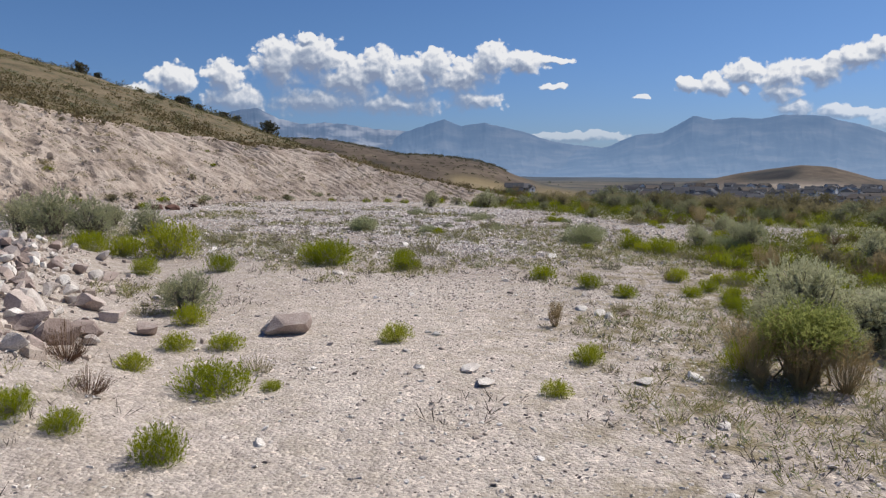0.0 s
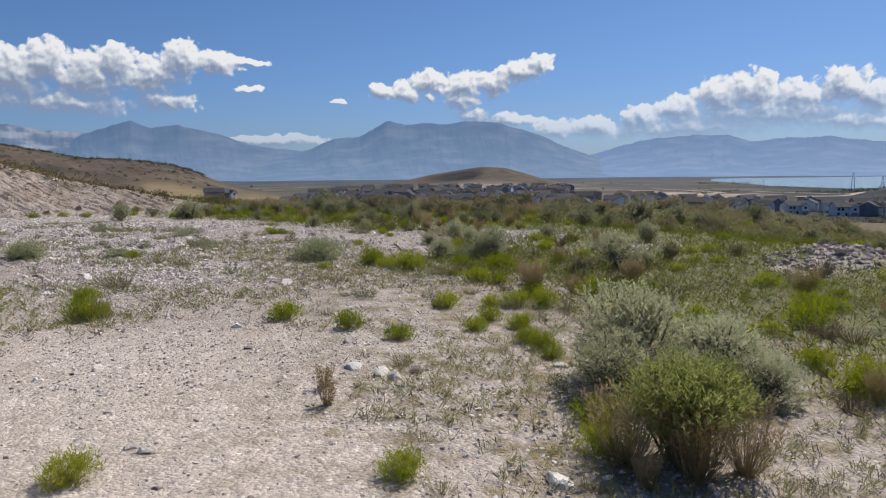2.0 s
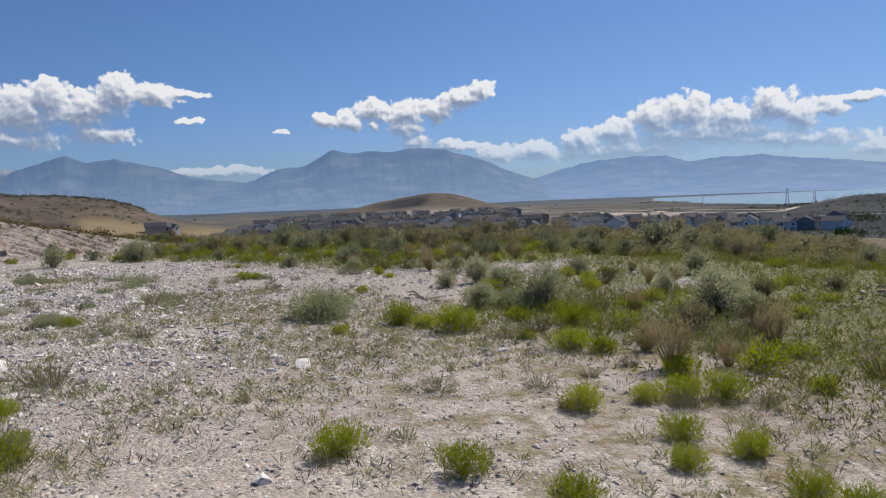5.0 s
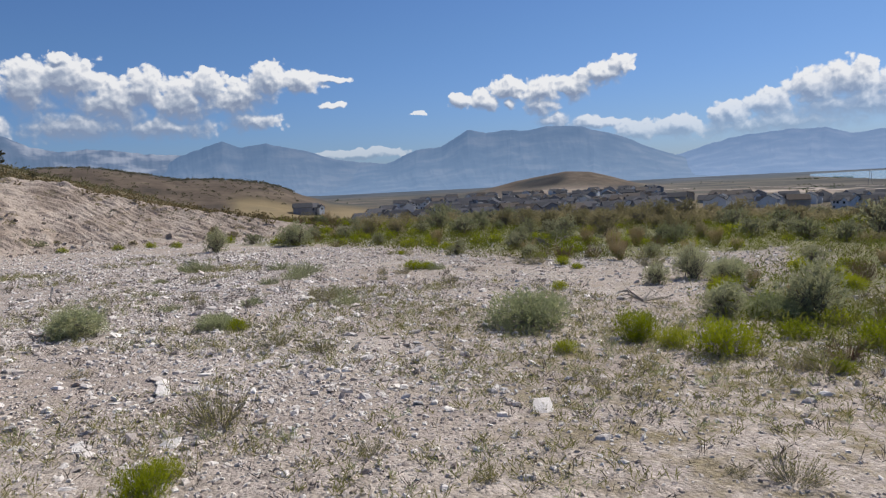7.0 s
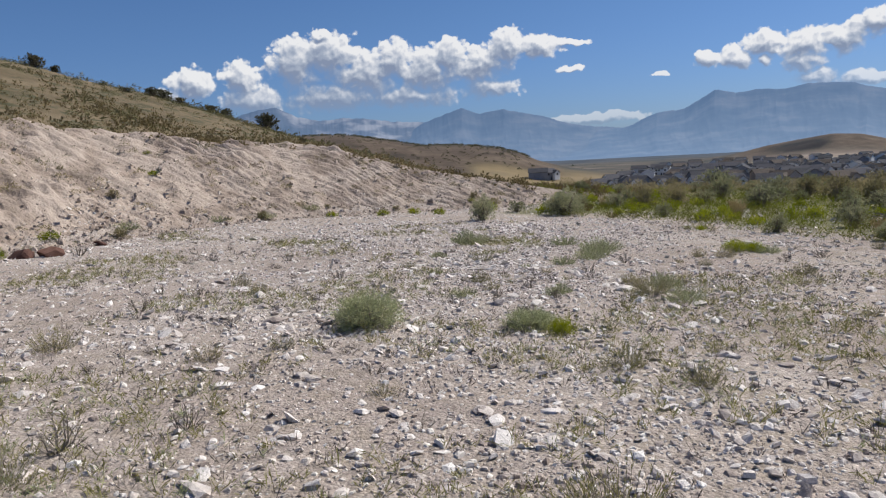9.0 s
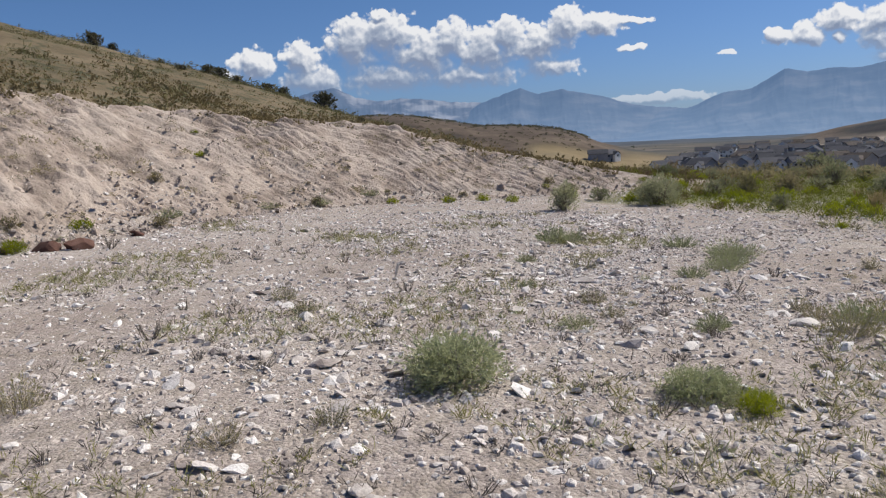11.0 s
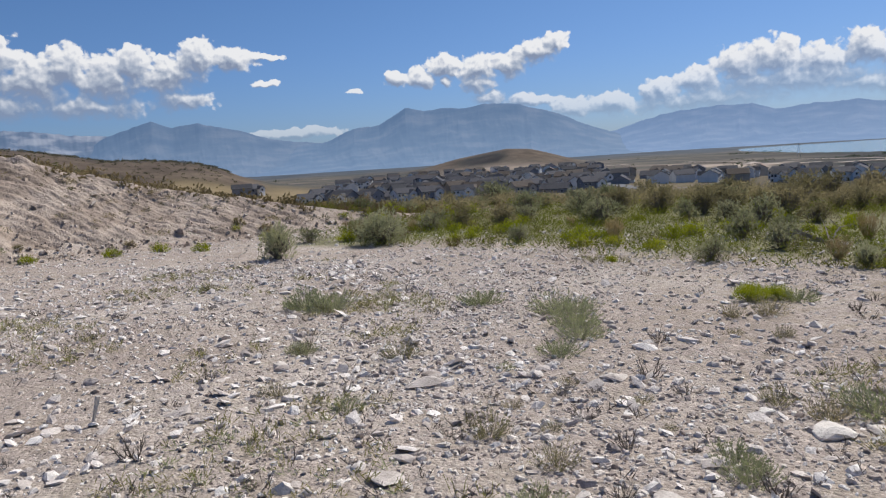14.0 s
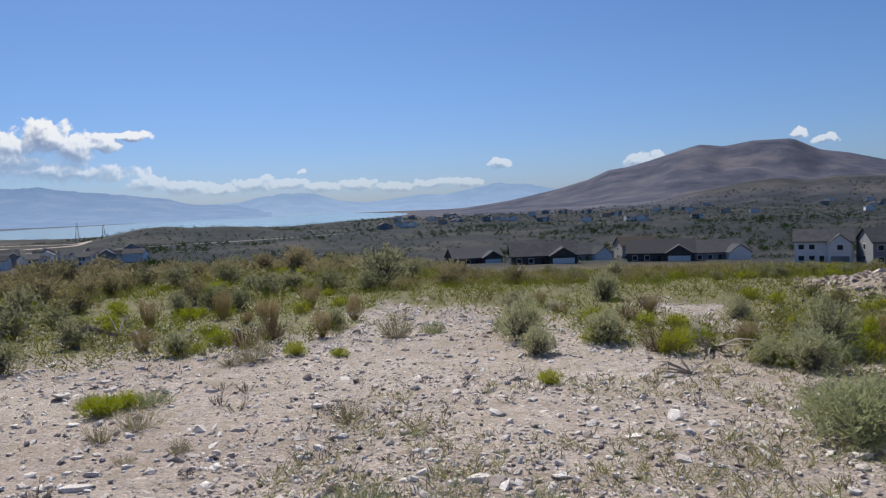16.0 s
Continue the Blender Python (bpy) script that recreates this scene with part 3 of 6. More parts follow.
def range_mesh(name, crest, r0, r1, seed, colour, glow, label, rough=0.5):
    """A mountain range: crest as (compass angle, height angle) points, foot at r0, ridge at r1. glow: blue haze put in
    as emission.
    """
    ca, ce = zip(*crest)
    az = np.arange(ca[0], ca[-1] + 0.01, 0.06)
    s = np.linspace(0, 1.12, 70)[:, None]
    el = np.interp(az, ca, ce)
    # the small teeth of the skyline
    teeth = 0.10 * fbm(az * 1.1, az * 0 + seed, 5, seed, 0.6) * np.clip(el, 0, 1)
    Rr = r0 + (r1 - r0) * s + 0 * az[None]
    foot = -36.0
    tall = rise(el, r1) - foot
    A = az[None] + 0 * s
    flat = np.clip(s, 0, 1)
    # spurs and gullies that run down from the crest, forking as they fall
    spurs = 0.5 - np.abs(fbm(A * 0.8 + 0.5 * fbm(A * 0.6, s * 3 + 0 * A, 2, seed + 3), s * 1.6 + 0 * A, 4, seed + 9, 0.5))
    crags = 0.5 - np.abs(fbm(A * 1.9 + 2 * s, s * 6 + 0 * A, 3, seed + 13, 0.5))
    shape = flat ** 2.2 + rough * (0.5 * (spurs - 0.3) + 0.12 * (crags - 0.3)) * flat ** 1.2 * np.clip(1 - s, 0, 1) ** 0.7
    shape = np.where(s > 1, 1 - (s - 1) * 3, shape)
    Z = foot + tall[None] * shape + r1 * np.tan(np.radians(teeth))[None] * flat ** 5
    X, Y = Rr * np.sin(np.radians(A)), 14 + Rr * np.cos(np.radians(A))
    me = grid_mesh(name, X, Y, Z)
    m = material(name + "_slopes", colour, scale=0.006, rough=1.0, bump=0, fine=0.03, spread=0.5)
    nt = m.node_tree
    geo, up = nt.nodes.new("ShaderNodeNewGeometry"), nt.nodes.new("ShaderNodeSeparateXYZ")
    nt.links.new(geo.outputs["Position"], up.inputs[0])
    # aerial haze imitated by emission: paler at the foot, dimmer at the crest
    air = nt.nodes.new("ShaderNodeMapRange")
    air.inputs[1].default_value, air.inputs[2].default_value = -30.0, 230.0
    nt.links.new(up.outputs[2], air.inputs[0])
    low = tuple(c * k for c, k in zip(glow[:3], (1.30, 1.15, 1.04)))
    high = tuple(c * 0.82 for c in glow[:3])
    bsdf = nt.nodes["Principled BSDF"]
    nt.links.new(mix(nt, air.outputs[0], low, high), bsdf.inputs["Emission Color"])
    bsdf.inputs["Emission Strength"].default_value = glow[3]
    me.materials.append(m)
    return tagged(new(name, me), label, "mountain", kind="structure")


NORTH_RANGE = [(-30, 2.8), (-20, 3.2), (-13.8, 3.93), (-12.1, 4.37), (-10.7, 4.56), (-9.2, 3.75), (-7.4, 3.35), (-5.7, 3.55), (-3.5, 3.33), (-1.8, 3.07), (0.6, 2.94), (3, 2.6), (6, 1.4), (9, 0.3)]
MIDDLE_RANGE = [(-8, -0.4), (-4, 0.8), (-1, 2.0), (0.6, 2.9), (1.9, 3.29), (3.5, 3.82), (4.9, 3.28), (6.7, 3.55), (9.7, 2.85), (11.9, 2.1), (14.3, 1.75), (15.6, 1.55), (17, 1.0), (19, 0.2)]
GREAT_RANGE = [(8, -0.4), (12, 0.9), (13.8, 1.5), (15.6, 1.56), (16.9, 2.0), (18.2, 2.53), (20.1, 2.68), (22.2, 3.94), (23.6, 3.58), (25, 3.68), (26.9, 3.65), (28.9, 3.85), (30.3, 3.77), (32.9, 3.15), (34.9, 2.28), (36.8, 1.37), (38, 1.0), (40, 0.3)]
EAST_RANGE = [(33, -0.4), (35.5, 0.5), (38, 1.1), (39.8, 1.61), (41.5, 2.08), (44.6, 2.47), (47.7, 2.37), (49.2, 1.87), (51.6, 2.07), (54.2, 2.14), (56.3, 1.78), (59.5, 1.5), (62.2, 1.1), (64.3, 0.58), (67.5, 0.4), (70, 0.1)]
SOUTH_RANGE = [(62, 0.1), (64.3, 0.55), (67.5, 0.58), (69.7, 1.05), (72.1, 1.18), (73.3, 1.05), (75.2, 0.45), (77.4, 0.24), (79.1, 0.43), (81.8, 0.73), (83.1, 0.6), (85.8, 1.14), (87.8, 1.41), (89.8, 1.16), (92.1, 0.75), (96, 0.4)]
# slope colours with the blue of the haze already mixed in
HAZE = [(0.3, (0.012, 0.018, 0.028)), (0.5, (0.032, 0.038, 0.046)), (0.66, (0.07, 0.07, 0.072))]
# feet drawn well forward, so the haze emission covers the far plain too
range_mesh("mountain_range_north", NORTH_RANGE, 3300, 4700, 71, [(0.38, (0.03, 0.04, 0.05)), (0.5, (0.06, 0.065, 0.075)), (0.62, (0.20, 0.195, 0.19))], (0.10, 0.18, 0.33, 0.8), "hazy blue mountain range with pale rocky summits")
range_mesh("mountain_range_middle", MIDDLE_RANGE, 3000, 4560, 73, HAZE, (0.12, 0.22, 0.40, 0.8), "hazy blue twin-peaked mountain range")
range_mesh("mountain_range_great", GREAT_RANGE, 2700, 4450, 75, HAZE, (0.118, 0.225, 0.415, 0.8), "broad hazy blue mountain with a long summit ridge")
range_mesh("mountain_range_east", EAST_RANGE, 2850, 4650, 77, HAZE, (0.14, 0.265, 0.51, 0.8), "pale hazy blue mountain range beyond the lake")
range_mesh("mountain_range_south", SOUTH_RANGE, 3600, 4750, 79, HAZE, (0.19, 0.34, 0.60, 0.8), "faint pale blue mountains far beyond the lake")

# ---------------------------------------------------------------- helpers for things


def raw_mesh(name, verts, faces, mat, smooth_faces=False):
    me = bpy.data.meshes.new(name)
    me.from_pydata(np.asarray(verts).tolist(), [], np.asarray(faces).tolist() if not isinstance(faces, list) else faces)
    me.materials.append(mat)
    if smooth_faces:
        me.polygons.foreach_set("use_smooth", np.ones(len(me.polygons), bool))
    me.update()
    return me


def part(name, bm, mat, parent, label=""):
    """Links a bmesh as one mesh object under a thing or a part."""
    me = bpy.data.meshes.new(name)
    bm.to_mesh(me)
    bm.free()
    me.materials.append(mat)
    ob = new(name, me)
    ob.parent = parent
    return tagged(ob, label)


def part_mesh(name, me, parent, label=""):
    ob = new(name, me)
    ob.parent = parent
    return tagged(ob, label)


def unit(v):
    return v / np.maximum(np.linalg.norm(v, axis=-1, keepdims=True), 1e-9)


def leaf_quads(rng, at, way, length, width):
    """Narrow rhombic leaves from at along way."""
    n = len(at)
    side = unit(np.cross(way, rng.normal(size=(n, 3))))
    length, width = np.broadcast_to(length, (n,))[:, None], np.broadcast_to(width, (n,))[:, None]
    mid = at + way * length * 0.5
    v = np.stack([at, mid + side * width * 0.5, at + way * length, mid - side * width * 0.5], 1).reshape(-1, 3)
    f = np.arange(4 * n).reshape(n, 4)
    return v, f


def thin_tubes(a, b, ra, rb):
    """Three-sided tapering rods from a to b."""
    n = len(a)
    way = unit(b - a)
    ref = np.where(np.abs(way[:, 2:3]) > 0.9, np.array([[1.0, 0, 0]]), np.array([[0, 0, 1.0]]))
    s1 = unit(np.cross(way, ref))
    s2 = np.cross(way, s1)
    ra, rb = np.broadcast_to(ra, (n,))[:, None], np.broadcast_to(rb, (n,))[:, None]
    rings = []
    for base, r in ((a, ra), (b, rb)):
        for k in range(3):
            t = 2 * math.pi * k / 3
            rings.append(base + r * (math.cos(t) * s1 + math.sin(t) * s2))
    v = np.stack(rings, 1).reshape(-1, 3)
    o = (np.arange(n) * 6)[:, None]
    f = np.concatenate([o + np.array([[k, (k + 1) % 3, 3 + (k + 1) % 3, 3 + k]]) for k in range(3)])
    return v, f


def together(*pieces):
    vs, fs, o = [], [], 0
    for v, f in pieces:
        vs.append(v)
        fs.append(f + o)
        o += len(v)
    return np.concatenate(vs), np.concatenate(fs)


def leaf_material(name, stops, glow=0.35, vary=0.5, scale=6.0):
    """Leaves that let some light through."""
    m = bpy.data.materials.new(name)
    m.use_nodes = True
    nt = m.node_tree
    nt.nodes.clear()
    out = nt.nodes.new("ShaderNodeOutputMaterial")
    geo, info, tex = nt.nodes.new("ShaderNodeNewGeometry"), nt.nodes.new("ShaderNodeObjectInfo"), nt.nodes.new("ShaderNodeTexNoise")
    tex.inputs["Scale"].default_value = scale
    nt.links.new(geo.outputs["Position"], tex.inputs["Vector"])
    fac = calc(nt, "ADD", calc(nt, "MULTIPLY", tex.outputs["Fac"], 0.5), calc(nt, "MULTIPLY", geo.outputs["Random Per Island"], 0.16))
    fac = calc(nt, "ADD", fac, calc(nt, "MULTIPLY", info.outputs["Random"], vary))
    colour = ramp(nt, fac, stops)
    dif, tra, mx = nt.nodes.new("ShaderNodeBsdfDiffuse"), nt.nodes.new("ShaderNodeBsdfTranslucent"), nt.nodes.new("ShaderNodeMixShader")
    mx.inputs[0].default_value = glow
    nt.links.new(colour, dif.inputs[0])
    nt.links.new(colour, tra.inputs[0])
    nt.links.new(dif.outputs[0], mx.inputs[1])
    nt.links.new(tra.outputs[0], mx.inputs[2])
    nt.links.new(mx.outputs[0], out.inputs[0])
    return m


LEAF_GREEN = leaf_material("rabbitbrush_leaf", [(0.2, (0.17, 0.20, 0.012)), (0.55, (0.275, 0.31, 0.016)), (0.95, (0.40, 0.40, 0.045))], 0.5)
LEAF_DULL = leaf_material("dull_leaf", [(0.2, (0.20, 0.19, 0.08)), (0.55, (0.31, 0.29, 0.12)), (0.95, (0.40, 0.34, 0.18))], 0.35)
LEAF_SAGE = leaf_material("sage_leaf", [(0.2, (0.31, 0.315, 0.185)), (0.55, (0.41, 0.41, 0.245)), (0.95, (0.50, 0.49, 0.315))], 0.5)
LEAF_SILVER = leaf_material("silver_sage_leaf", [(0.2, (0.37, 0.37, 0.225)), (0.55, (0.47, 0.465, 0.285)), (0.95, (0.56, 0.55, 0.365))], 0.5)
LEAF_FAR = leaf_material("far_sage_leaf", [(0.2, (0.17, 0.185, 0.095)), (0.55, (0.25, 0.26, 0.14)), (0.95, (0.34, 0.33, 0.20))], 0.45, vary=0.6)
LEAF_OLIVE = leaf_material("olive_leaf", [(0.2, (0.20, 0.225, 0.065)), (0.55, (0.29, 0.315, 0.09)), (0.95, (0.38, 0.395, 0.13))], 0.5)
LEAF_GREY = leaf_material("grey_green_leaf", [(0.2, (0.25, 0.28, 0.14)), (0.55, (0.34, 0.365, 0.19)), (0.95, (0.44, 0.45, 0.265))], 0.38)
LEAF_DARK = leaf_material("juniper_leaf", [(0.2, (0.075, 0.075, 0.048)), (0.6, (0.13, 0.125, 0.08)), (0.95, (0.20, 0.175, 0.115))], 0.3)
LEAF_SCRUB = leaf_material("scrub_leaf", [(0.2, (0.10, 0.105, 0.05)), (0.55, (0.17, 0.16, 0.08)), (0.95, (0.25, 0.22, 0.12))], 0.25)
LEAF_TREE = leaf_material("tree_leaf", [(0.2, (0.02, 0.04, 0.015)), (0.6, (0.045, 0.075, 0.025)), (0.95, (0.08, 0.10, 0.04))], 0.25)
LEAF_BELT = leaf_material("belt_leaf", [(0.22, (0.13, 0.115, 0.045)), (0.38, (0.15, 0.175, 0.018)), (0.58, (0.22, 0.25, 0.022)), (0.78, (0.27, 0.23, 0.09))], 0.45, vary=0.0, scale=0.7)
LEAF_DRAB = leaf_material("drab_leaf", [(0.2, (0.165, 0.15, 0.078)), (0.55, (0.245, 0.215, 0.112)), (0.95, (0.34, 0.285, 0.165))], 0.45)
STRAW = leaf_material("dry_straw", [(0.2, (0.30, 0.22, 0.11)), (0.55, (0.42, 0.32, 0.17)), (0.95, (0.50, 0.41, 0.25))], 0.35)
RUSSET = leaf_material("russet_stem", [(0.2, (0.16, 0.10, 0.07)), (0.55, (0.24, 0.16, 0.11)), (0.95, (0.30, 0.22, 0.15))], 0.2)
TWIG = leaf_material("grey_twig", [(0.2, (0.20, 0.175, 0.15)), (0.55, (0.30, 0.265, 0.23)), (0.95, (0.40, 0.365, 0.32))], 0.05)
BARK = leaf_material("shaggy_bark", [(0.2, (0.10, 0.085, 0.07)), (0.55, (0.17, 0.145, 0.12)), (0.95, (0.27, 0.24, 0.20))], 0.0)


def fan_plant(rng, stems, leaves, tall, lean, leaf_len, leaf_w, bare, stem_r, up=0.35, wild=0.7):
    """Stems fanning from a root, one metre wide in all; leaves on their upper part. Returns stem and leaf geometry."""
    ang = rng.uniform(0, 2 * math.pi, stems)
    tilt = lean * np.sqrt(rng.uniform(0, 1, stems))
    swell = 1 + 0.13 * np.sin(2 * ang + rng.uniform(0, 6)) + 0.10 * np.sin(5 * ang + 3 * tilt + rng.uniform(0, 6)) + rng.normal(0, 0.05, stems)
    hgt = tall * np.cos(tilt) ** 0.8 * swell * rng.uniform(0.92, 1.05, stems)
    out = np.stack([np.cos(ang), np.sin(ang), 0 * ang], 1)
    p0 = out * rng.uniform(0, 0.09, stems)[:, None]
    reach = 0.5 * np.sin(tilt) * swell / math.sin(min(lean, 1.4)) ** 0.5
    p2 = p0 + out * reach[:, None] + np.stack([0 * ang, 0 * ang, hgt], 1) + rng.normal(0, 0.02, (stems, 3))
    p1 = p0 + (p2 - p0) * 0.5 + out * (reach * 0.16)[:, None] - np.array([[0, 0, 0.04]]) * (tilt / lean)[:, None]
    stem = together(thin_tubes(p0, p1, stem_r, stem_r * 0.75), thin_tubes(p1, p2, stem_r * 0.75, stem_r * 0.35))
    if not leaves:
        return stem, None
    t = bare + (1 - bare) * rng.uniform(0, 1, (stems, leaves)) ** 0.75
    a, b, c = p0[:, None], p1[:, None], p2[:, None]
    w = t[..., None]
    at = np.where(w < 0.5, a + (b - a) * w * 2, b + (c - b) * (w * 2 - 1)).reshape(-1, 3)
    way = np.repeat(unit(p2 - p1), leaves, 0)
    way = unit(way * 0.9 + rng.normal(0, wild, way.shape) + np.array([[0, 0, up]]))
    leaf = leaf_quads(rng, at, way, leaf_len * rng.uniform(0.6, 1.3, len(at)), leaf_w)
    return stem, leaf


def woody_plant(rng, limbs, twigs, leaves, tall, leaf_len, leaf_w, spread=0.42):
    """A shrub: crooked limbs, twigs on their outer halves, leaf tufts round the twig ends."""
    ang = rng.uniform(0, 2 * math.pi, limbs) + np.arange(limbs) * 2.4
    rad = spread * np.sqrt(rng.uniform(0.02, 1, limbs))
    crown = np.sqrt(np.clip(1 - (rad / 0.52) ** 2, 0.08, 1))
    tip = np.stack([np.cos(ang) * rad, np.sin(ang) * rad, tall * crown * rng.uniform(0.42, 0.97, limbs)], 1)
    root = np.stack([np.cos(ang), np.sin(ang), 0 * ang], 1) * rng.uniform(0.01, 0.07, limbs)[:, None]
    knee = root + (tip - root) * 0.45 + rng.normal(0, 0.035, (limbs, 3))
    knee[:, 2] = np.maximum(knee[:, 2] * 0.8, 0.02)
    pieces = [thin_tubes(root, knee, 0.016, 0.011), thin_tubes(knee, tip, 0.011, 0.004)]
    k = rng.uniform(0.12, 1, (limbs, twigs))[..., None]
    start = (knee[:, None] + (tip - knee)[:, None] * k).reshape(-1, 3)
    go = unit(np.repeat(unit(tip - knee), twigs, 0) * 0.7 + rng.normal(0, 0.6, (limbs * twigs, 3)) + np.array([[0, 0, 0.25]]))
    end = start + go * rng.uniform(0.07, 0.17, len(start))[:, None]
    if leaf_len < 0.08:
        pieces.append(thin_tubes(start, end, 0.004, 0.0015))
    at = np.repeat(start, leaves, 0) + np.repeat(end - start, leaves, 0) * rng.uniform(0.15, 1.1, (len(start) * leaves, 1))
    at = at + rng.normal(0, 0.012, at.shape)
    way = unit(np.repeat(go, leaves, 0) * 0.8 + rng.normal(0, 0.6, at.shape) + np.array([[0, 0, 0.3]]))
    leaf = leaf_quads(rng, at, way, leaf_len * rng.uniform(0.6, 1.3, len(at)), leaf_w)
    return together(*pieces), leaf


def dome_plant(rng, lobes, shoots, leaves, tall, leaf_len, leaf_w, shoot_len=0.13, stem_r=0.006, up=0.6, lift=0.14):
    """A rounded bush of several domes, one metre wide: leafy shoots over the domes, bare stems inside."""
    ang = np.arange(lobes) * 2.4 + rng.uniform(0, 6.28)
    rad = 0.29 * np.sqrt((np.arange(lobes) + 0.3) / lobes)
    size = rng.uniform(0.17, 0.27, lobes)
    top = tall * np.sqrt(np.clip(1 - (rad / 0.48) ** 2, 0.15, 1)) * rng.uniform(0.8, 1.05, lobes)
    mid = np.stack([np.cos(ang) * rad, np.sin(ang) * rad, np.maximum(top - size, lift)], 1)
    pick = rng.integers(0, lobes, shoots)
    d = unit(rng.normal(size=(shoots, 3)) + np.array([[0, 0, 0.35]]))
    depth = rng.uniform(0.25, 1.0, shoots) ** 0.5 * rng.uniform(0.88, 1.1, shoots)
    at = mid[pick] + d * (size[pick] * depth)[:, None]
    at[:, 2] = np.where(at[:, 2] < lift * 0.4, lift * rng.uniform(0.4, 1.5, shoots), at[:, 2])
    # a skirt of shoots down to the ground
    hem = (rng.uniform(0, 1, shoots) < 0.26) & (lift < 0.3)
    spin, wide = rng.uniform(0, 2 * math.pi, shoots), rng.uniform(0.2, 0.44, shoots)
    skirt = np.stack([np.cos(spin) * wide, np.sin(spin) * wide, rng.uniform(0.03, 0.30, shoots)], 1)
    at = np.where(hem[:, None], skirt, at)
    d = np.where(hem[:, None], np.stack([np.cos(spin), np.sin(spin), 0 * spin], 1), d)
    go = unit(d * 0.7 + rng.normal(0, 0.35, d.shape) + np.array([[0, 0, up]]))
    long = shoot_len * rng.uniform(0.6, 1.3, shoots)
    start = at - go * long[:, None] * 0.6
    start[:, 2] = np.maximum(start[:, 2], 0.01)
    pos = np.repeat(start, leaves, 0) + np.repeat(go * long[:, None], leaves, 0) * rng.uniform(0, 1, (shoots * leaves, 1))
    way = unit(np.repeat(go, leaves, 0) + rng.normal(0, 0.5, pos.shape))
    leaf = leaf_quads(rng, pos, way, leaf_len * rng.uniform(0.6, 1.3, len(pos)), leaf_w)
    root = rng.normal(0, 0.035 + 0.12 * lift, (lobes * 4, 3)) * np.array([[1, 1, 0]])
    head = np.repeat(mid, 4, 0) + rng.normal(0, 0.08, (lobes * 4, 3))
    some = rng.integers(0, shoots, lobes * 10)
    near = (some % lobes) * 4
    stem = together(thin_tubes(root, head, stem_r * 1.5, stem_r * 0.8), thin_tubes(root[near] * 0.5 + head[near] * 0.5, at[some], stem_r * 0.8, stem_r * 0.3))
    return stem, leaf


def make_kind(name, label, category, group, builder, stem_mat, leaf_mat, variants, leaf_part="foliage", stem_label="", leaf_label=""):
    """Variants of one plant: mesh pairs that all its copies share."""
    made = []
    for i in range(variants):
        stem, leaf = builder(np.random.default_rng(1000 + 17 * i + len(name)))
        made.append((raw_mesh(name + "_stems", *stem, stem_mat), raw_mesh(name + "_leaves", *leaf, leaf_mat) if leaf is not None else None))
    return dict(name=name, label=label, category=category, group=group, made=made, leaf_part=leaf_part, stem_label=stem_label, leaf_label=leaf_label)


def plant(kind, x, y, width, tall=1.0, rng=None, sink=0.02, label=""):
    stem, leaf = kind["made"][int(rng.integers(len(kind["made"])))]
    root = new(kind["name"])
    root.empty_display_size = 0.1
    tagged(root, label or kind["label"], kind["category"], kind["group"])
    root.matrix_world = pose(x, y, z_at(x, y) - sink, rng.uniform(-4, 4), rng.uniform(-4, 4), rng.uniform(0, 360)) @ Matrix.Diagonal((width, width, width * tall, 1))
    part_mesh("stalk", stem, root, kind["stem_label"])
    if leaf is not None:
        part_mesh(kind["leaf_part"], leaf, root, kind["leaf_label"])
    return root


RABBIT = make_kind("rabbitbrush", "bright yellow-green rabbitbrush tuft on pale gravel", "shrub", "rabbitbrush tufts",
                   lambda g: dome_plant(g, 8, 430, 9, 0.54, 0.065, 0.009, 0.20, 0.004, 1.5, lift=0.12), TWIG, LEAF_GREEN, 4)
RABBIT_FAR = make_kind("rabbitbrush", "low yellow-green rabbitbrush in a dense green belt", "shrub", "rabbitbrush of the belt",
                       lambda g: dome_plant(g, 7, 120, 7, 0.52, 0.10, 0.019, 0.20, 0.005, 1.5, lift=0.12), TWIG, LEAF_GREEN, 4)
DULL = make_kind("broomweed", "thin olive-brown weed clump on pale gravel", "weed", "thin weed clumps",
                 lambda g: fan_plant(g, 110, 14, 0.55, 1.3, 0.06, 0.009, 0.15, 0.004, wild=0.45), TWIG, LEAF_DULL, 4)
GREYTUFT = make_kind("grey_sage_tuft", "small grey-green sage tuft on stony ground", "shrub", "grey sage tufts",
                     lambda g: fan_plant(g, 130, 16, 0.40, 1.4, 0.07, 0.012, 0.1, 0.004, wild=0.45), TWIG, LEAF_GREY, 4)
GREYBUSH = make_kind("grey_sage_bush", "dense rounded grey-green sage bush on gravel", "shrub", "",
                     lambda g: dome_plant(g, 9, 900, 9, 0.50, 0.045, 0.010, 0.15, 0.004), TWIG, LEAF_GREY, 2)
SAGE = make_kind("sagebrush", "large grey-green sagebrush with shaggy woody stems", "shrub", "sagebrush",
                 lambda g: dome_plant(g, 9, 620, 10, 0.68, 0.042, 0.012, 0.12, 0.007), BARK, LEAF_SAGE, 3)
SAGE_BIG = make_kind("sagebrush", "large rounded grey-green sagebrush with fine leaves", "shrub", "sagebrush",
                     lambda g: dome_plant(g, 11, 1500, 11, 0.80, 0.030, 0.009, 0.12, 0.008), BARK, LEAF_SILVER, 3)
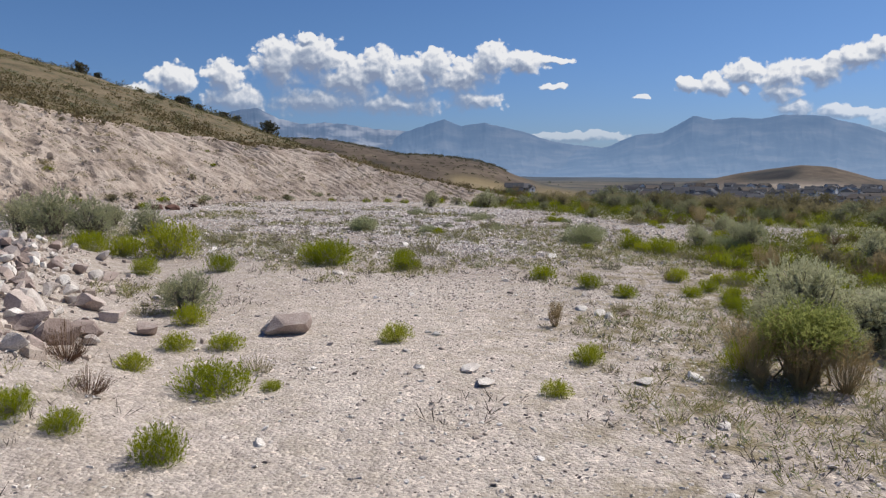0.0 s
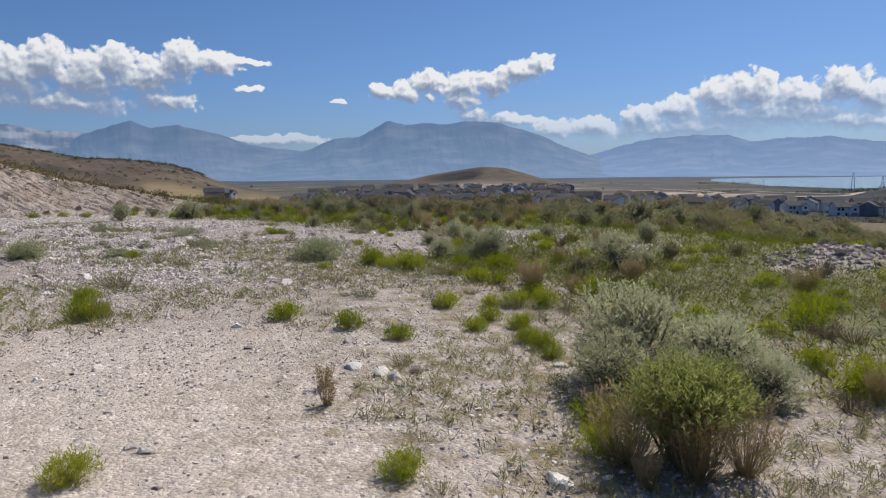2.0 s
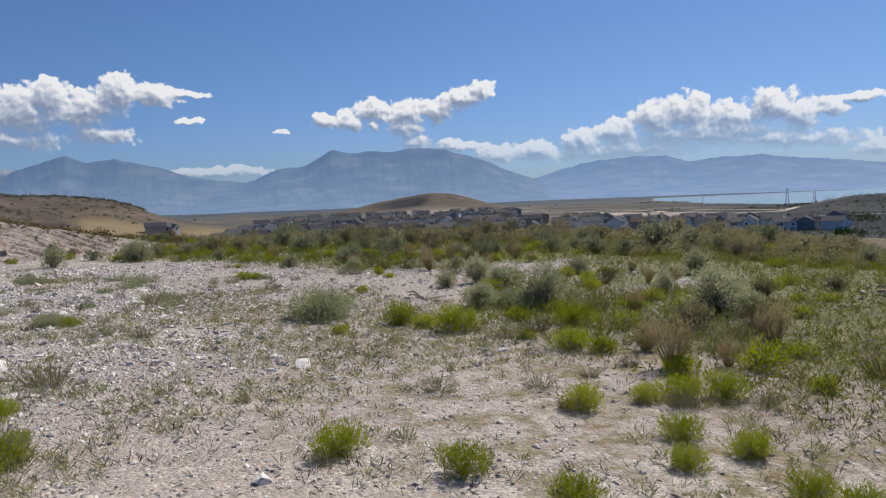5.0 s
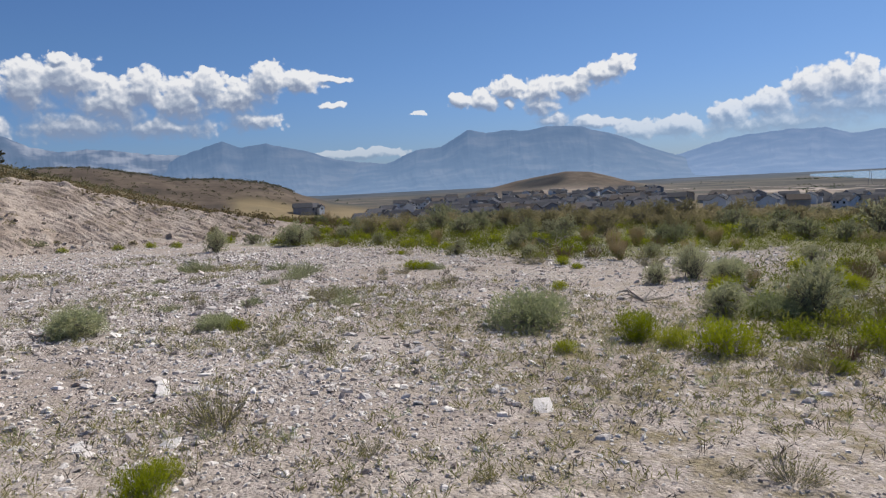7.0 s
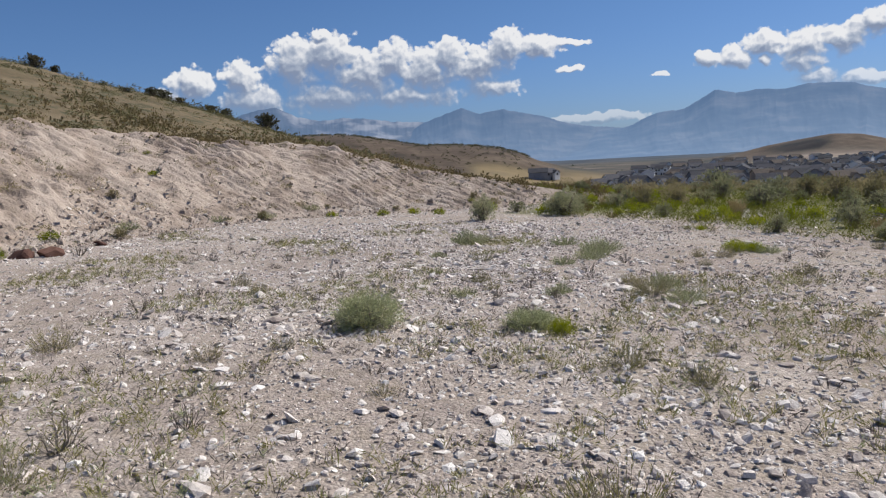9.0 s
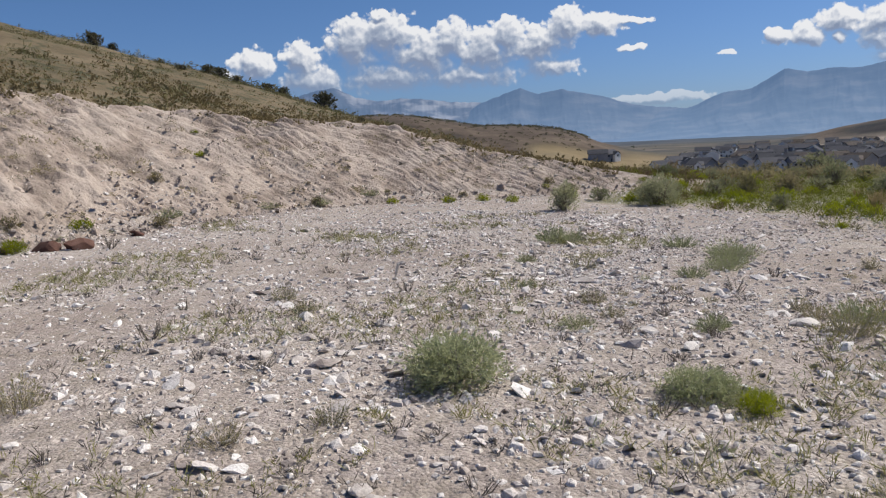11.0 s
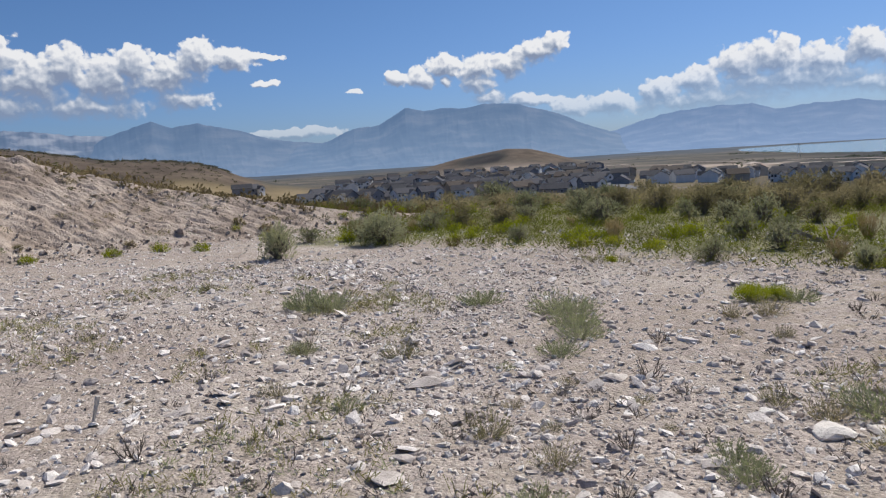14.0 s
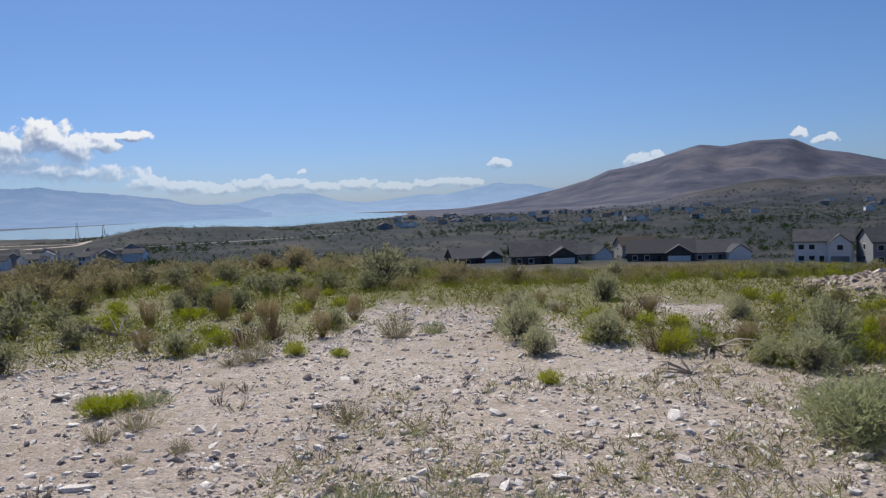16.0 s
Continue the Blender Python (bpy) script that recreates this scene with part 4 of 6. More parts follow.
SAGE_OLIVE = make_kind("sagebrush", "rounded deep green bush with bare grey stems below", "shrub", "sagebrush",
                       lambda g: dome_plant(g, 16, 1500, 10, 0.86, 0.040, 0.009, 0.13, 0.008, 0.8, lift=0.46), STRAW, LEAF_OLIVE, 1)
SAGE_FAR = make_kind("sagebrush", "tall grey-green sagebrush at the edge of the slope", "shrub", "sagebrush of the belt",
                     lambda g: dome_plant(g, 8, 190, 8, 0.66, 0.060, 0.022, 0.12, 0.007), BARK, LEAF_FAR, 4)
SAGE_DRAB = make_kind("greasewood", "tall drab olive-grey shrub at the edge of the slope", "shrub", "drab shrubs of the belt",
                      lambda g: dome_plant(g, 9, 180, 8, 0.70, 0.070, 0.020, 0.17, 0.007), BARK, LEAF_DRAB, 4)
DRY = make_kind("dry_shrub", "dried brown shrub of bare stems", "shrub", "dried shrubs",
                lambda g: fan_plant(g, 130, 5, 0.6, 1.0, 0.05, 0.008, 0.3, 0.005), RUSSET, RUSSET, 2)
GRASS = make_kind("bunch_grass", "tall straw-coloured dry bunch grass", "grass", "dry grass clumps",
                  lambda g: fan_plant(g, 150, 6, 1.0, 0.55, 0.10, 0.012, 0.6, 0.004), STRAW, STRAW, 2)
TWIGGY = make_kind("twiggy_weed", "small leafless grey twiggy weed on stony ground", "weed", "twiggy weeds",
                   lambda g: (woody_plant(g, 14, 9, 1, 0.6, 0.03, 0.008)[0], None), BARK, BARK, 3)
JUNIPER = make_kind("juniper", "dark green juniper bush on the hillside", "tree", "junipers on the hillside",
                    lambda g: dome_plant(g, 8, 200, 8, 0.8, 0.09, 0.04, 0.14, 0.012), BARK, LEAF_DARK, 3, leaf_part="crown")


# ---------------------------------------------------------------- plants on and round the pad: x, y, width
RABBIT_NEAR_PLACES_A = [
    (-0.4, 3.6, 0.4), (-1, 3.8, 0.34), (-1.3, 3.8, 0.43), (4.4, 3.9, 0.38), (-0.4, 4.8, 0.65), (2.1, 4.8, 0.3), (-0, 4.9, 0.22), (-1.1, 5.2, 0.38), (3.9, 5.6, 0.45),
    (6.5, 5.6, 0.7), (2.6, 5.8, 0.41), (-1, 6, 0.37), (-0.6, 6.1, 0.43), (6.8, 6.3, 0.42), (0.9, 6.5, 0.39), (-1.2, 7.1, 0.49), (4.9, 7.6, 0.32), (5, 7.9, 0.42),
    (9, 8, 0.73), (5, 8.2, 0.37), (5.3, 8.8, 0.36), (3.9, 8.9, 0.41), (4.8, 8.9, 0.32), (5.2, 9.3, 0.44), (7.2, 9.5, 0.39), (3.6, 9.6, 0.44), (6.3, 9.8, 0.49),
    (6, 10, 0.49), (5.7, 10.1, 0.34), (5.1, 10.2, 0.48),
]
RABBIT_NEAR_PLACES_B = [
    (3.1, 10.4, 0.51), (-2.8, 10.5, 0.54), (-1.8, 10.9, 0.55), (1, 11.5, 0.55), (1.2, 11.6, 0.36), (6.8, 11.8, 0.46), (-0.2, 11.9, 0.9), (1.2, 12, 0.32), (6.6, 12.1, 0.69),
    (-3.7, 12.2, 0.83), (-0.5, 12.2, 0.79), (-3, 12.3, 1.24), (8.6, 12.3, 0.42), (-4.4, 12.5, 0.87), (1, 12.7, 0.45), (6.6, 12.9, 0.28), (1.1, 13, 0.38), (7.8, 13.4, 0.85),
    (6.2, 13.9, 0.92), (7.4, 14.2, 0.51), (6, 14.4, 0.48), (4.9, 14.7, 0.36), (5.8, 14.8, 0.31), (5.9, 14.9, 0.64), (7.8, 15.8, 0.27), (8.1, 15.9, 0.49), (10.8, 16.4, 0.53),
    (8.7, 16.8, 0.65), (1.9, 17.4, 0.3), (9.6, 17.7, 0.62),
]
RABBIT_NEAR_PLACES_C = [
    (6.9, 18.4, 0.34), (8.8, 21.1, 0.31), (8.8, 21.7, 0.45), (6.1, 22.5, 0.39), (5.8, 22.6, 0.52), (-7.9, 25.4, 0.64), (6.6, 26.1, 0.27),
]
DRY_PLACES_A = [
    (-1.1, 4.4, 0.42), (-1.5, 5, 0.52), (6, 5.4, 0.4), (3.5, 7.6, 0.21), (5, 10.3, 0.24), (6.5, 11.1, 0.31), (11.7, 17, 0.67),
]
DULL_PLACES_A = [
    (4.2, 4.1, 0.41), (4.6, 4.7, 0.27), (3.4, 4.9, 0.33), (3.5, 5.2, 0.26), (-0.2, 5.4, 0.33), (2.7, 5.5, 0.25), (-1.8, 7.5, 0.4), (3.5, 7.9, 0.26), (6.4, 9.5, 0.36),
    (5.8, 9.8, 0.41), (3.6, 10.4, 0.27), (5.2, 10.9, 0.37), (5.9, 11, 0.29), (7.9, 11.1, 0.85), (4.4, 11.3, 0.44), (4.2, 11.5, 0.21), (1.1, 11.6, 0.66), (2.9, 12.1, 0.21),
    (8, 12.8, 0.55), (2.4, 12.8, 0.33), (6.5, 13, 0.56), (-0.2, 13.1, 0.42), (4.6, 13.1, 0.28), (6.3, 13.2, 0.33), (-1.2, 13.4, 0.54), (4.6, 13.6, 0.26), (1.5, 14, 0.72),
    (-1.8, 14.7, 0.54), (-2.7, 14.8, 0.73), (3.9, 15.4, 0.27),
]
DULL_PLACES_B = [
    (2.6, 15.8, 0.36), (0.3, 16, 0.27), (2.2, 16.3, 0.55), (-1.3, 17.1, 0.34), (-0.7, 17.4, 0.35), (5, 17.6, 0.22), (-3, 17.8, 0.65), (3.3, 19.1, 0.58), (3.2, 19.2, 0.32),
    (5.3, 19.5, 0.23), (3.3, 19.7, 0.41), (1.5, 20, 0.34), (3.3, 20.1, 0.31), (2.4, 20.1, 0.14), (5.7, 20.2, 0.38), (-1.6, 20.5, 0.37), (1.8, 20.5, 0.2), (1.4, 20.6, 0.37),
    (2.6, 20.6, 0.23), (10.2, 20.6, 0.75), (1.8, 21, 0.18), (-2, 21.2, 0.42), (2.4, 21.2, 0.24), (4.8, 21.3, 0.28), (4.5, 21.6, 0.21), (5.4, 22, 0.48), (0.4, 22.1, 0.32),
    (8.4, 22.1, 0.59), (5, 22.1, 0.31), (8.1, 22.3, 0.36),
]
DULL_PLACES_C = [
    (1.6, 22.6, 0.42), (0.9, 23.3, 0.3),
]
SAGE_PLACES_A = [
    (-1.4, 7.7, 0.8), (-3.6, 6.6, 0.8), (10.6, 12.7, 0.59), (10.2, 13, 1.17), (8.6, 15.1, 0.93), (11.6, 15.3, 0.62), (7.7, 15.6, 0.81),
    (8, 15.9, 0.69), (-6.6, 16, 1.5), (-5.6, 15.6, 1.2), (-7.6, 16.6, 1.3), (-4.7, 16.4, 1.0), (14.6, 17.1, 0.9), (9.5, 17.6, 0.93), (-6.3, 18.5, 0.94), (8.8, 18.5, 0.64), (9.7, 18.7, 0.86), (11.1, 21.8, 0.56),
    (8.9, 23.4, 0.57), (2.3, 30.8, 1.01), (4.8, 31.8, 1.37),
]
GREY_PLACES_A = [
    (1.9, 17.6, 0.4), (3.5, 18.6, 0.55), (2.2, 19.3, 0.36), (2.3, 19.5, 0.33), (-1, 19.5, 0.15), (1.1, 19.6, 0.39), (3.6, 19.6, 0.54),
    (10.6, 20.1, 0.47), (0.8, 21.6, 0.37), (2.2, 21.8, 0.22), (2.8, 21.9, 0.42), (6.2, 22.3, 0.5), (3.3, 22.3, 0.58), (5.9, 22.6, 0.3), (3.5, 22.7, 0.64), (6.1, 22.9, 0.37),
    (3.7, 23.2, 0.76), (0.9, 23.3, 0.33), (3.3, 24.3, 0.67), (1.7, 25.1, 0.7), (1.5, 25.5, 0.74),
]
GRASS_PLACES_A = [
    (3.8, 5.1, 0.22), (2.6, 7.2, 0.21), (2.7, 7.6, 0.2), (6.8, 10.8, 0.52),
]
BUSH_PLACES_A = [
    (5.2, 16.1, 1.1), (10.5, 18.8, 1.0), (8.2, 15.3, 1.0), (1.66, 17.75, 0.62), (0.05, 18.15, 0.92),
]
TWIG_PLACES_A = [
    (-1.7, 15.2, 0.48), (-1, 15.5, 0.33), (5.5, 17, 0.19), (-1.5, 18.6, 0.39), (-2.1, 18.8, 0.25), (-2.2, 19.3, 0.2), (-2.8, 19.5, 0.35), (-0.7, 19.9, 0.25), (6, 19.9, 0.21),
    (2, 20, 0.27), (0.2, 20.1, 0.21), (5.9, 20.4, 0.26), (0, 20.6, 0.27), (-3, 20.8, 0.26), (-2.5, 20.9, 0.26), (1.4, 20.9, 0.21), (3, 21, 0.33), (-0.6, 21.4, 0.31),
    (6.2, 21.6, 0.29), (3.7, 21.7, 0.29), (-0, 22.8, 0.25), (-1.8, 23.8, 0.35), (-6.5, 26, 0.57),
]

SHRINK = {"sagebrush": 0.92, "bunch_grass": 1.0, "grey_sage_bush": 1.0, "twiggy_weed": 1.0, "rabbitbrush": 0.93}
rng = np.random.default_rng(7)
for places, kind, tall in ((RABBIT_NEAR_PLACES_A, RABBIT, 1.0), (RABBIT_NEAR_PLACES_B, RABBIT, 1.0), (RABBIT_NEAR_PLACES_C, RABBIT, 1.0), (DRY_PLACES_A, DRY, 1.0), (DULL_PLACES_A, DULL, 1.0), (DULL_PLACES_B, DULL, 1.0), (DULL_PLACES_C, DULL, 1.0), (SAGE_PLACES_A, SAGE, 1.05), (GREY_PLACES_A, GREYTUFT, 1.0), (GRASS_PLACES_A, GRASS, 1.0), (BUSH_PLACES_A, GREYBUSH, 0.82), (TWIG_PLACES_A, TWIGGY, 1.0)):
    for x, y, w in places:
        plant(kind, x, y, w * SHRINK.get(kind["name"], 0.8) * rng.uniform(0.9, 1.1), tall * rng.uniform(0.85, 1.15), rng)
plant(SAGE_OLIVE, 4.25, 5.3, 0.98, 0.85, rng)
for x, y, w in [(3.92, 5.42, 0.6), (4.12, 5.05, 0.5), (4.45, 5.0, 0.5)]:
    plant(GRASS, x, y, w, 0.8, rng, label="fan of bleached straw stems at the foot of a bush")
plant(RABBIT, 4.2, 6.0, 0.5, 0.9, rng)
for x, y, w in [(4.62, 6.35, 0.85), (5.1, 6.75, 1.15), (5.55, 6.3, 0.95), (4.9, 5.95, 0.7), (5.6, 5.8, 0.65)]:
    plant(SAGE_BIG, x, y, w, rng.uniform(0.85, 1.0), rng)
# low dark twiggy weeds all over the stony ground
wrng = np.random.default_rng(19)
for k in range(150):
    x, y = wrng.uniform(-5, 7), wrng.uniform(15.5, 28)
    plant(TWIGGY, x, y, wrng.uniform(0.14, 0.34), wrng.uniform(0.45, 0.8), wrng)

# ---------------------------------------------------------------- the green belt along the edge of the pad


def belt_depth(x, y):
    """How far a place lies past the gravel's edge, in metres."""
    edge = np.interp(y, EDGE_Y, EDGE_X)
    return x - edge


placed = []
rng = np.random.default_rng(21)
far_counts = {"r": 0, "s": 0, "d": 0, "g": 0, "y": 0}
tries = 0
while tries < 9000:
    tries += 1
    x, y = rng.uniform(2, 34), rng.uniform(-4, 45)
    d, r = belt_depth(x, y), math.hypot(x, y - 14)
    if d < 0 or r > 40:
        continue
    patch = float(fbm(np.array(x * 0.25), np.array(y * 0.25), 3, 91))
    bare = float(fbm(np.array(x * 0.2 + 9), np.array(y * 0.2), 2, 95))
    if (bare > 0.30 and r < 27) or float(bareness(np.array(x), np.array(y))) > 0.35:
        continue
    south = smooth(70, 80, math.degrees(math.atan2(x, y - 14)))
    deep = d > 4.5 + 1.5 * patch * 3 and r > 13
    pick = rng.uniform()
    if deep and pick < 0.72:
        kind, w, gap = ("s" if patch > 0.02 else "d"), rng.uniform(0.55, 1.25) * (1.5 if r > 20 and rng.uniform() < 0.35 else 1.0) * (1 - 0.5 * south), 0.62
    elif pick < 0.10:
        kind, w, gap = "s", rng.uniform(0.5, 1.0), 0.7
    elif pick < 0.14:
        kind, w, gap = "d", rng.uniform(0.5, 0.9), 0.7
    elif pick < 0.18:
        kind, w, gap = "y", rng.uniform(0.35, 0.6), 0.6
    elif pick < 0.23:
        kind, w, gap = "g", rng.uniform(0.3, 0.55), 0.6
    else:
        kind, w, gap = "r", rng.uniform(0.35, 0.65), 0.45
    if far_counts[kind] >= {"r": 300, "s": 210, "d": 170, "g": 45, "y": 40}[kind]:
        continue
    if any((x - a) ** 2 + (y - b) ** 2 < (gap * 0.5 * (w + c)) ** 2 for a, b, c in placed):
        continue
    placed.append((x, y, w))
    far_counts[kind] += 1
    near = r < 14
    use = {"r": RABBIT_FAR, "s": SAGE if r < 8 else SAGE_FAR, "d": SAGE_DRAB, "g": GRASS, "y": DRY}[kind]
    plant(use, x, y, w, {"g": 0.9, "s": 0.95}.get(kind, 0.9) * rng.uniform(0.8, 1.15), rng)

# along the toe of the bank and on its face
for k in range(54):
    u, v = rng.uniform(-22, 14), abs(rng.normal(0, 0.35))
    if rng.uniform() < 0.45:
        v = rng.uniform(0.3, 0.95) * float(bank_height(u)) / BANK_SLOPE
    x, y = (float(c) for c in bank_place(u, v))
    plant(SAGE_DRAB if rng.uniform() < 0.45 else (RABBIT_FAR if rng.uniform() < 0.3 else GREYTUFT), x, y, rng.uniform(0.3, 0.65), 0.8, rng, sink=0.06)
# in the gap between the pad's brink and the bank
for x, y, w in [(1.2, 33.5, 0.5), (3.6, 33.4, 0.7), (4.4, 33.0, 0.6), (5.6, 33.4, 0.8), (6.8, 33.6, 0.9), (-0.6, 34.0, 0.5), (0.4, 34.2, 0.5), (2.9, 34.4, 0.6), (5.2, 34.8, 0.7), (7.6, 35.0, 0.9), (-2.2, 33.9, 0.45)]:
    plant(RABBIT_FAR if w < 0.65 else SAGE_FAR, x, y, w, 0.9, rng)

# dark bushes that stand on the hill's skyline: compass angle from the pad, width
for az, w, back in [(-27.0, 1.7, 0), (-25.8, 1.0, 0), (-22.4, 0.8, 1), (-20.6, 1.1, 2), (-19.6, 1.5, 0), (-18.5, 1.9, 1), (-17.6, 1.2, 0), (-15.2, 1.6, 1), (-14.4, 1.3, 0), (-11.4, 2.3, 0), (-8.2, 0.9, 3)]:
    reach = np.linspace(26, 120, 190)
    px, py = 0.3 + reach * math.sin(radians(az)), 12.5 + reach * math.cos(radians(az))
    best = int(((height(px, py) - 1.65) / reach).argmax())
    plant(JUNIPER, float(px[best]), float(py[best]) - back, 1.35 * w * reach[best] / 85.0, rng.uniform(0.55, 0.85), rng, sink=0.1)


def clump_field(name, label, category, points, sizes, mat, quads, seed, squash=0.8, leaf=0.35, slim=0.55):
    """Many small bushes or far trees as one mesh: each a ragged cloud of leaf tufts."""
    g = np.random.default_rng(seed)
    n = len(points)
    dirs = unit(g.normal(size=(n, quads, 3)))
    dirs[..., 2] = np.abs(dirs[..., 2]) * squash
    rad = g.uniform(0.45, 1.0, (n, quads, 1)) * (0.8 + 0.4 * g.uniform(0, 1, (n, 1, 1)))
    at = (points[:, None] + dirs * rad * sizes[:, None, None]).reshape(-1, 3)
    way = unit(dirs.reshape(-1, 3) + g.normal(0, 0.7, (n * quads, 3)))
    long = np.repeat(sizes, quads) * leaf * g.uniform(0.7, 1.5, n * quads)
    me = raw_mesh(name, *leaf_quads(g, at - way * long[:, None] * 0.5, way, long, long * slim), mat)
    return tagged(new(name, me), label, category, kind="stuff")


HILL_GRASS = leaf_material("hill_grass", [(0.2, (0.15, 0.12, 0.06)), (0.5, (0.235, 0.185, 0.10)), (0.8, (0.32, 0.25, 0.145))], 0.35, vary=0.0, scale=0.25)
g = np.random.default_rng(29)
px, py = g.uniform(2, 36, 9000), g.uniform(-4, 48, 9000)
r, d = np.hypot(px, py - 14), belt_depth(px, py)
thick = fbm(px * 0.25, py * 0.25, 3, 99)
tall = (d > 1.0) & (r > 25.5) & (r < 41) & (np.degrees(np.arctan2(px, py - 14)) < 74) & (thick < 0.2) & (g.uniform(0, 1, 9000) < 0.4)
clump_field("belt_brush", "drab olive-grey brush along the edge of the slope", "brush", np.stack([px, py, height(px, py) + 0.15], 1)[tall], g.uniform(0.25, 0.6, 9000)[tall], LEAF_DRAB, 90, 27, leaf=0.26, slim=0.22)

a, r = np.radians(g.uniform(60, 108, 900)), g.uniform(19, 46, 900)
px, py = r * np.sin(a), 14 + r * np.cos(a)
ok = (belt_depth(px, py) > 0.5) & (bareness(px, py) < 0.3) & (fbm(px * 0.3, py * 0.3, 3, 107) > -0.2)
clump_field("slope_brush", "low olive brush down the slope below the pad", "brush", np.stack([px, py, height(px, py) + 0.08], 1)[ok], g.uniform(0.16, 0.42, 900)[ok], LEAF_DRAB, 90, 28, leaf=0.28, slim=0.2)

g = np.random.default_rng(31)
u, w = g.uniform(-20, 95, 12000), g.uniform(0.0, 44, 12000)
keep = fbm(u * 0.16, w * 0.2, 4, 37) + 0.25 * g.uniform(-1, 1, 12000) > -0.06
u, w = u[keep], w[keep]
px, py = hill_place(u, hill_foot(u) / BANK_SLOPE + w)
bu, bv = along_bank(px, py)
ok = bv > bank_height(bu) / BANK_SLOPE
px, py = px[ok], py[ok]
clump_field("hillside_scrub", "low olive and grey scrub dotted over the dry hillside", "scrub", np.stack([px, py, height(px, py)], 1), g.uniform(0.08, 0.38, len(px)) * (1 + 1.2 * (g.uniform(0, 1, len(px)) > 0.95)), LEAF_SCRUB, 34, 32, leaf=0.38, slim=0.2)
bu = g.uniform(-24, 18, 5200)
px, py = bank_place(bu, bank_height(bu) / BANK_SLOPE + np.abs(g.normal(0, 9, 5200)) - 0.3)
clump_field("hillside_grass", "dry tan grass over the hillside", "grass", np.stack([px, py, height(px, py)], 1), g.uniform(0.08, 0.24, 5200), HILL_GRASS, 14, 36, squash=1.5, leaf=0.5)
bu = g.uniform(-24, 15, 700)
px, py = bank_place(bu, g.uniform(0.02, 1.02, 700) ** 0.5 * bank_height(bu) / BANK_SLOPE)
clump_field("bank_weeds", "small dry weeds rooted in the eroded bank", "weeds", np.stack([px, py, height(px, py) + 0.05], 1), g.uniform(0.05, 0.17, 700), LEAF_SCRUB, 36, 33, leaf=0.34, slim=0.16)
bu = np.minimum(g.uniform(-24, 12, 420), g.uniform(-24, 16, 420))
px, py = bank_place(bu, np.where(np.arange(420) % 3 == 0, np.abs(g.normal(0, 0.4, 420)), g.uniform(0.35, 1.05, 420)) * bank_height(bu) / BANK_SLOPE)
clump_field("bank_tufts", "olive-grey tufts rooted in the eroded bank", "weeds", np.stack([px, py, height(px, py) + 0.06], 1), g.uniform(0.10, 0.26, 420), LEAF_DRAB, 80, 39, leaf=0.34, slim=0.14)
a, r = np.radians(np.concatenate([g.uniform(-14, 8.6, 800), g.uniform(-10, 9, 300)])), np.concatenate([772 + g.normal(0, 26, 800), g.uniform(600, 760, 300)])
px, py = r * np.sin(a), 14 + r * np.cos(a)
clump_field("juniper_wood", "dark juniper wood over a brown hill", "trees", np.stack([px, py, height(px, py)], 1), g.uniform(1.3, 3.2, 1100) * np.where(np.arange(1100) < 800, 1.0, 0.8), LEAF_DARK, 30, 34)
a, r = np.radians(g.uniform(60, 113, 2600)), g.uniform(280, 820, 2600)
ok = fbm(np.degrees(a) * 0.22, r * 0.012, 3, 103) > 0.12
a, r = a[ok], r[ok]
px, py = r * np.sin(a), 14 + r * np.cos(a)
clump_field("shelter_trees", "dark green shelter trees round the lower houses", "trees", np.stack([px, py, height(px, py) + 1.2], 1), g.uniform(1.2, 3.0, len(a)), LEAF_TREE, 50, 38, squash=1.5, leaf=0.3)
a, r = np.radians(g.uniform(8, 116, 12000)), g.uniform(210, 1700, 12000)
keep = (fbm(np.degrees(a) * 0.12, r * 0.004, 3, 97) > np.where((np.degrees(a) > 58) & (r > 230), -0.22, 0.12)) & ((np.degrees(a) > 46) | (g.uniform(0, 1, 12000) < 0.05))
a, r = a[keep], r[keep]
px, py = r * np.sin(a), 14 + r * np.cos(a)
clump_field("valley_trees", "dark green trees scattered over the valley floor", "trees", np.stack([px, py, height(px, py)], 1), g.uniform(0.6, 1.7, len(a)) * (0.6 + r / 1000), LEAF_TREE, 26, 35, squash=1.3)

# ---------------------------------------------------------------- stones


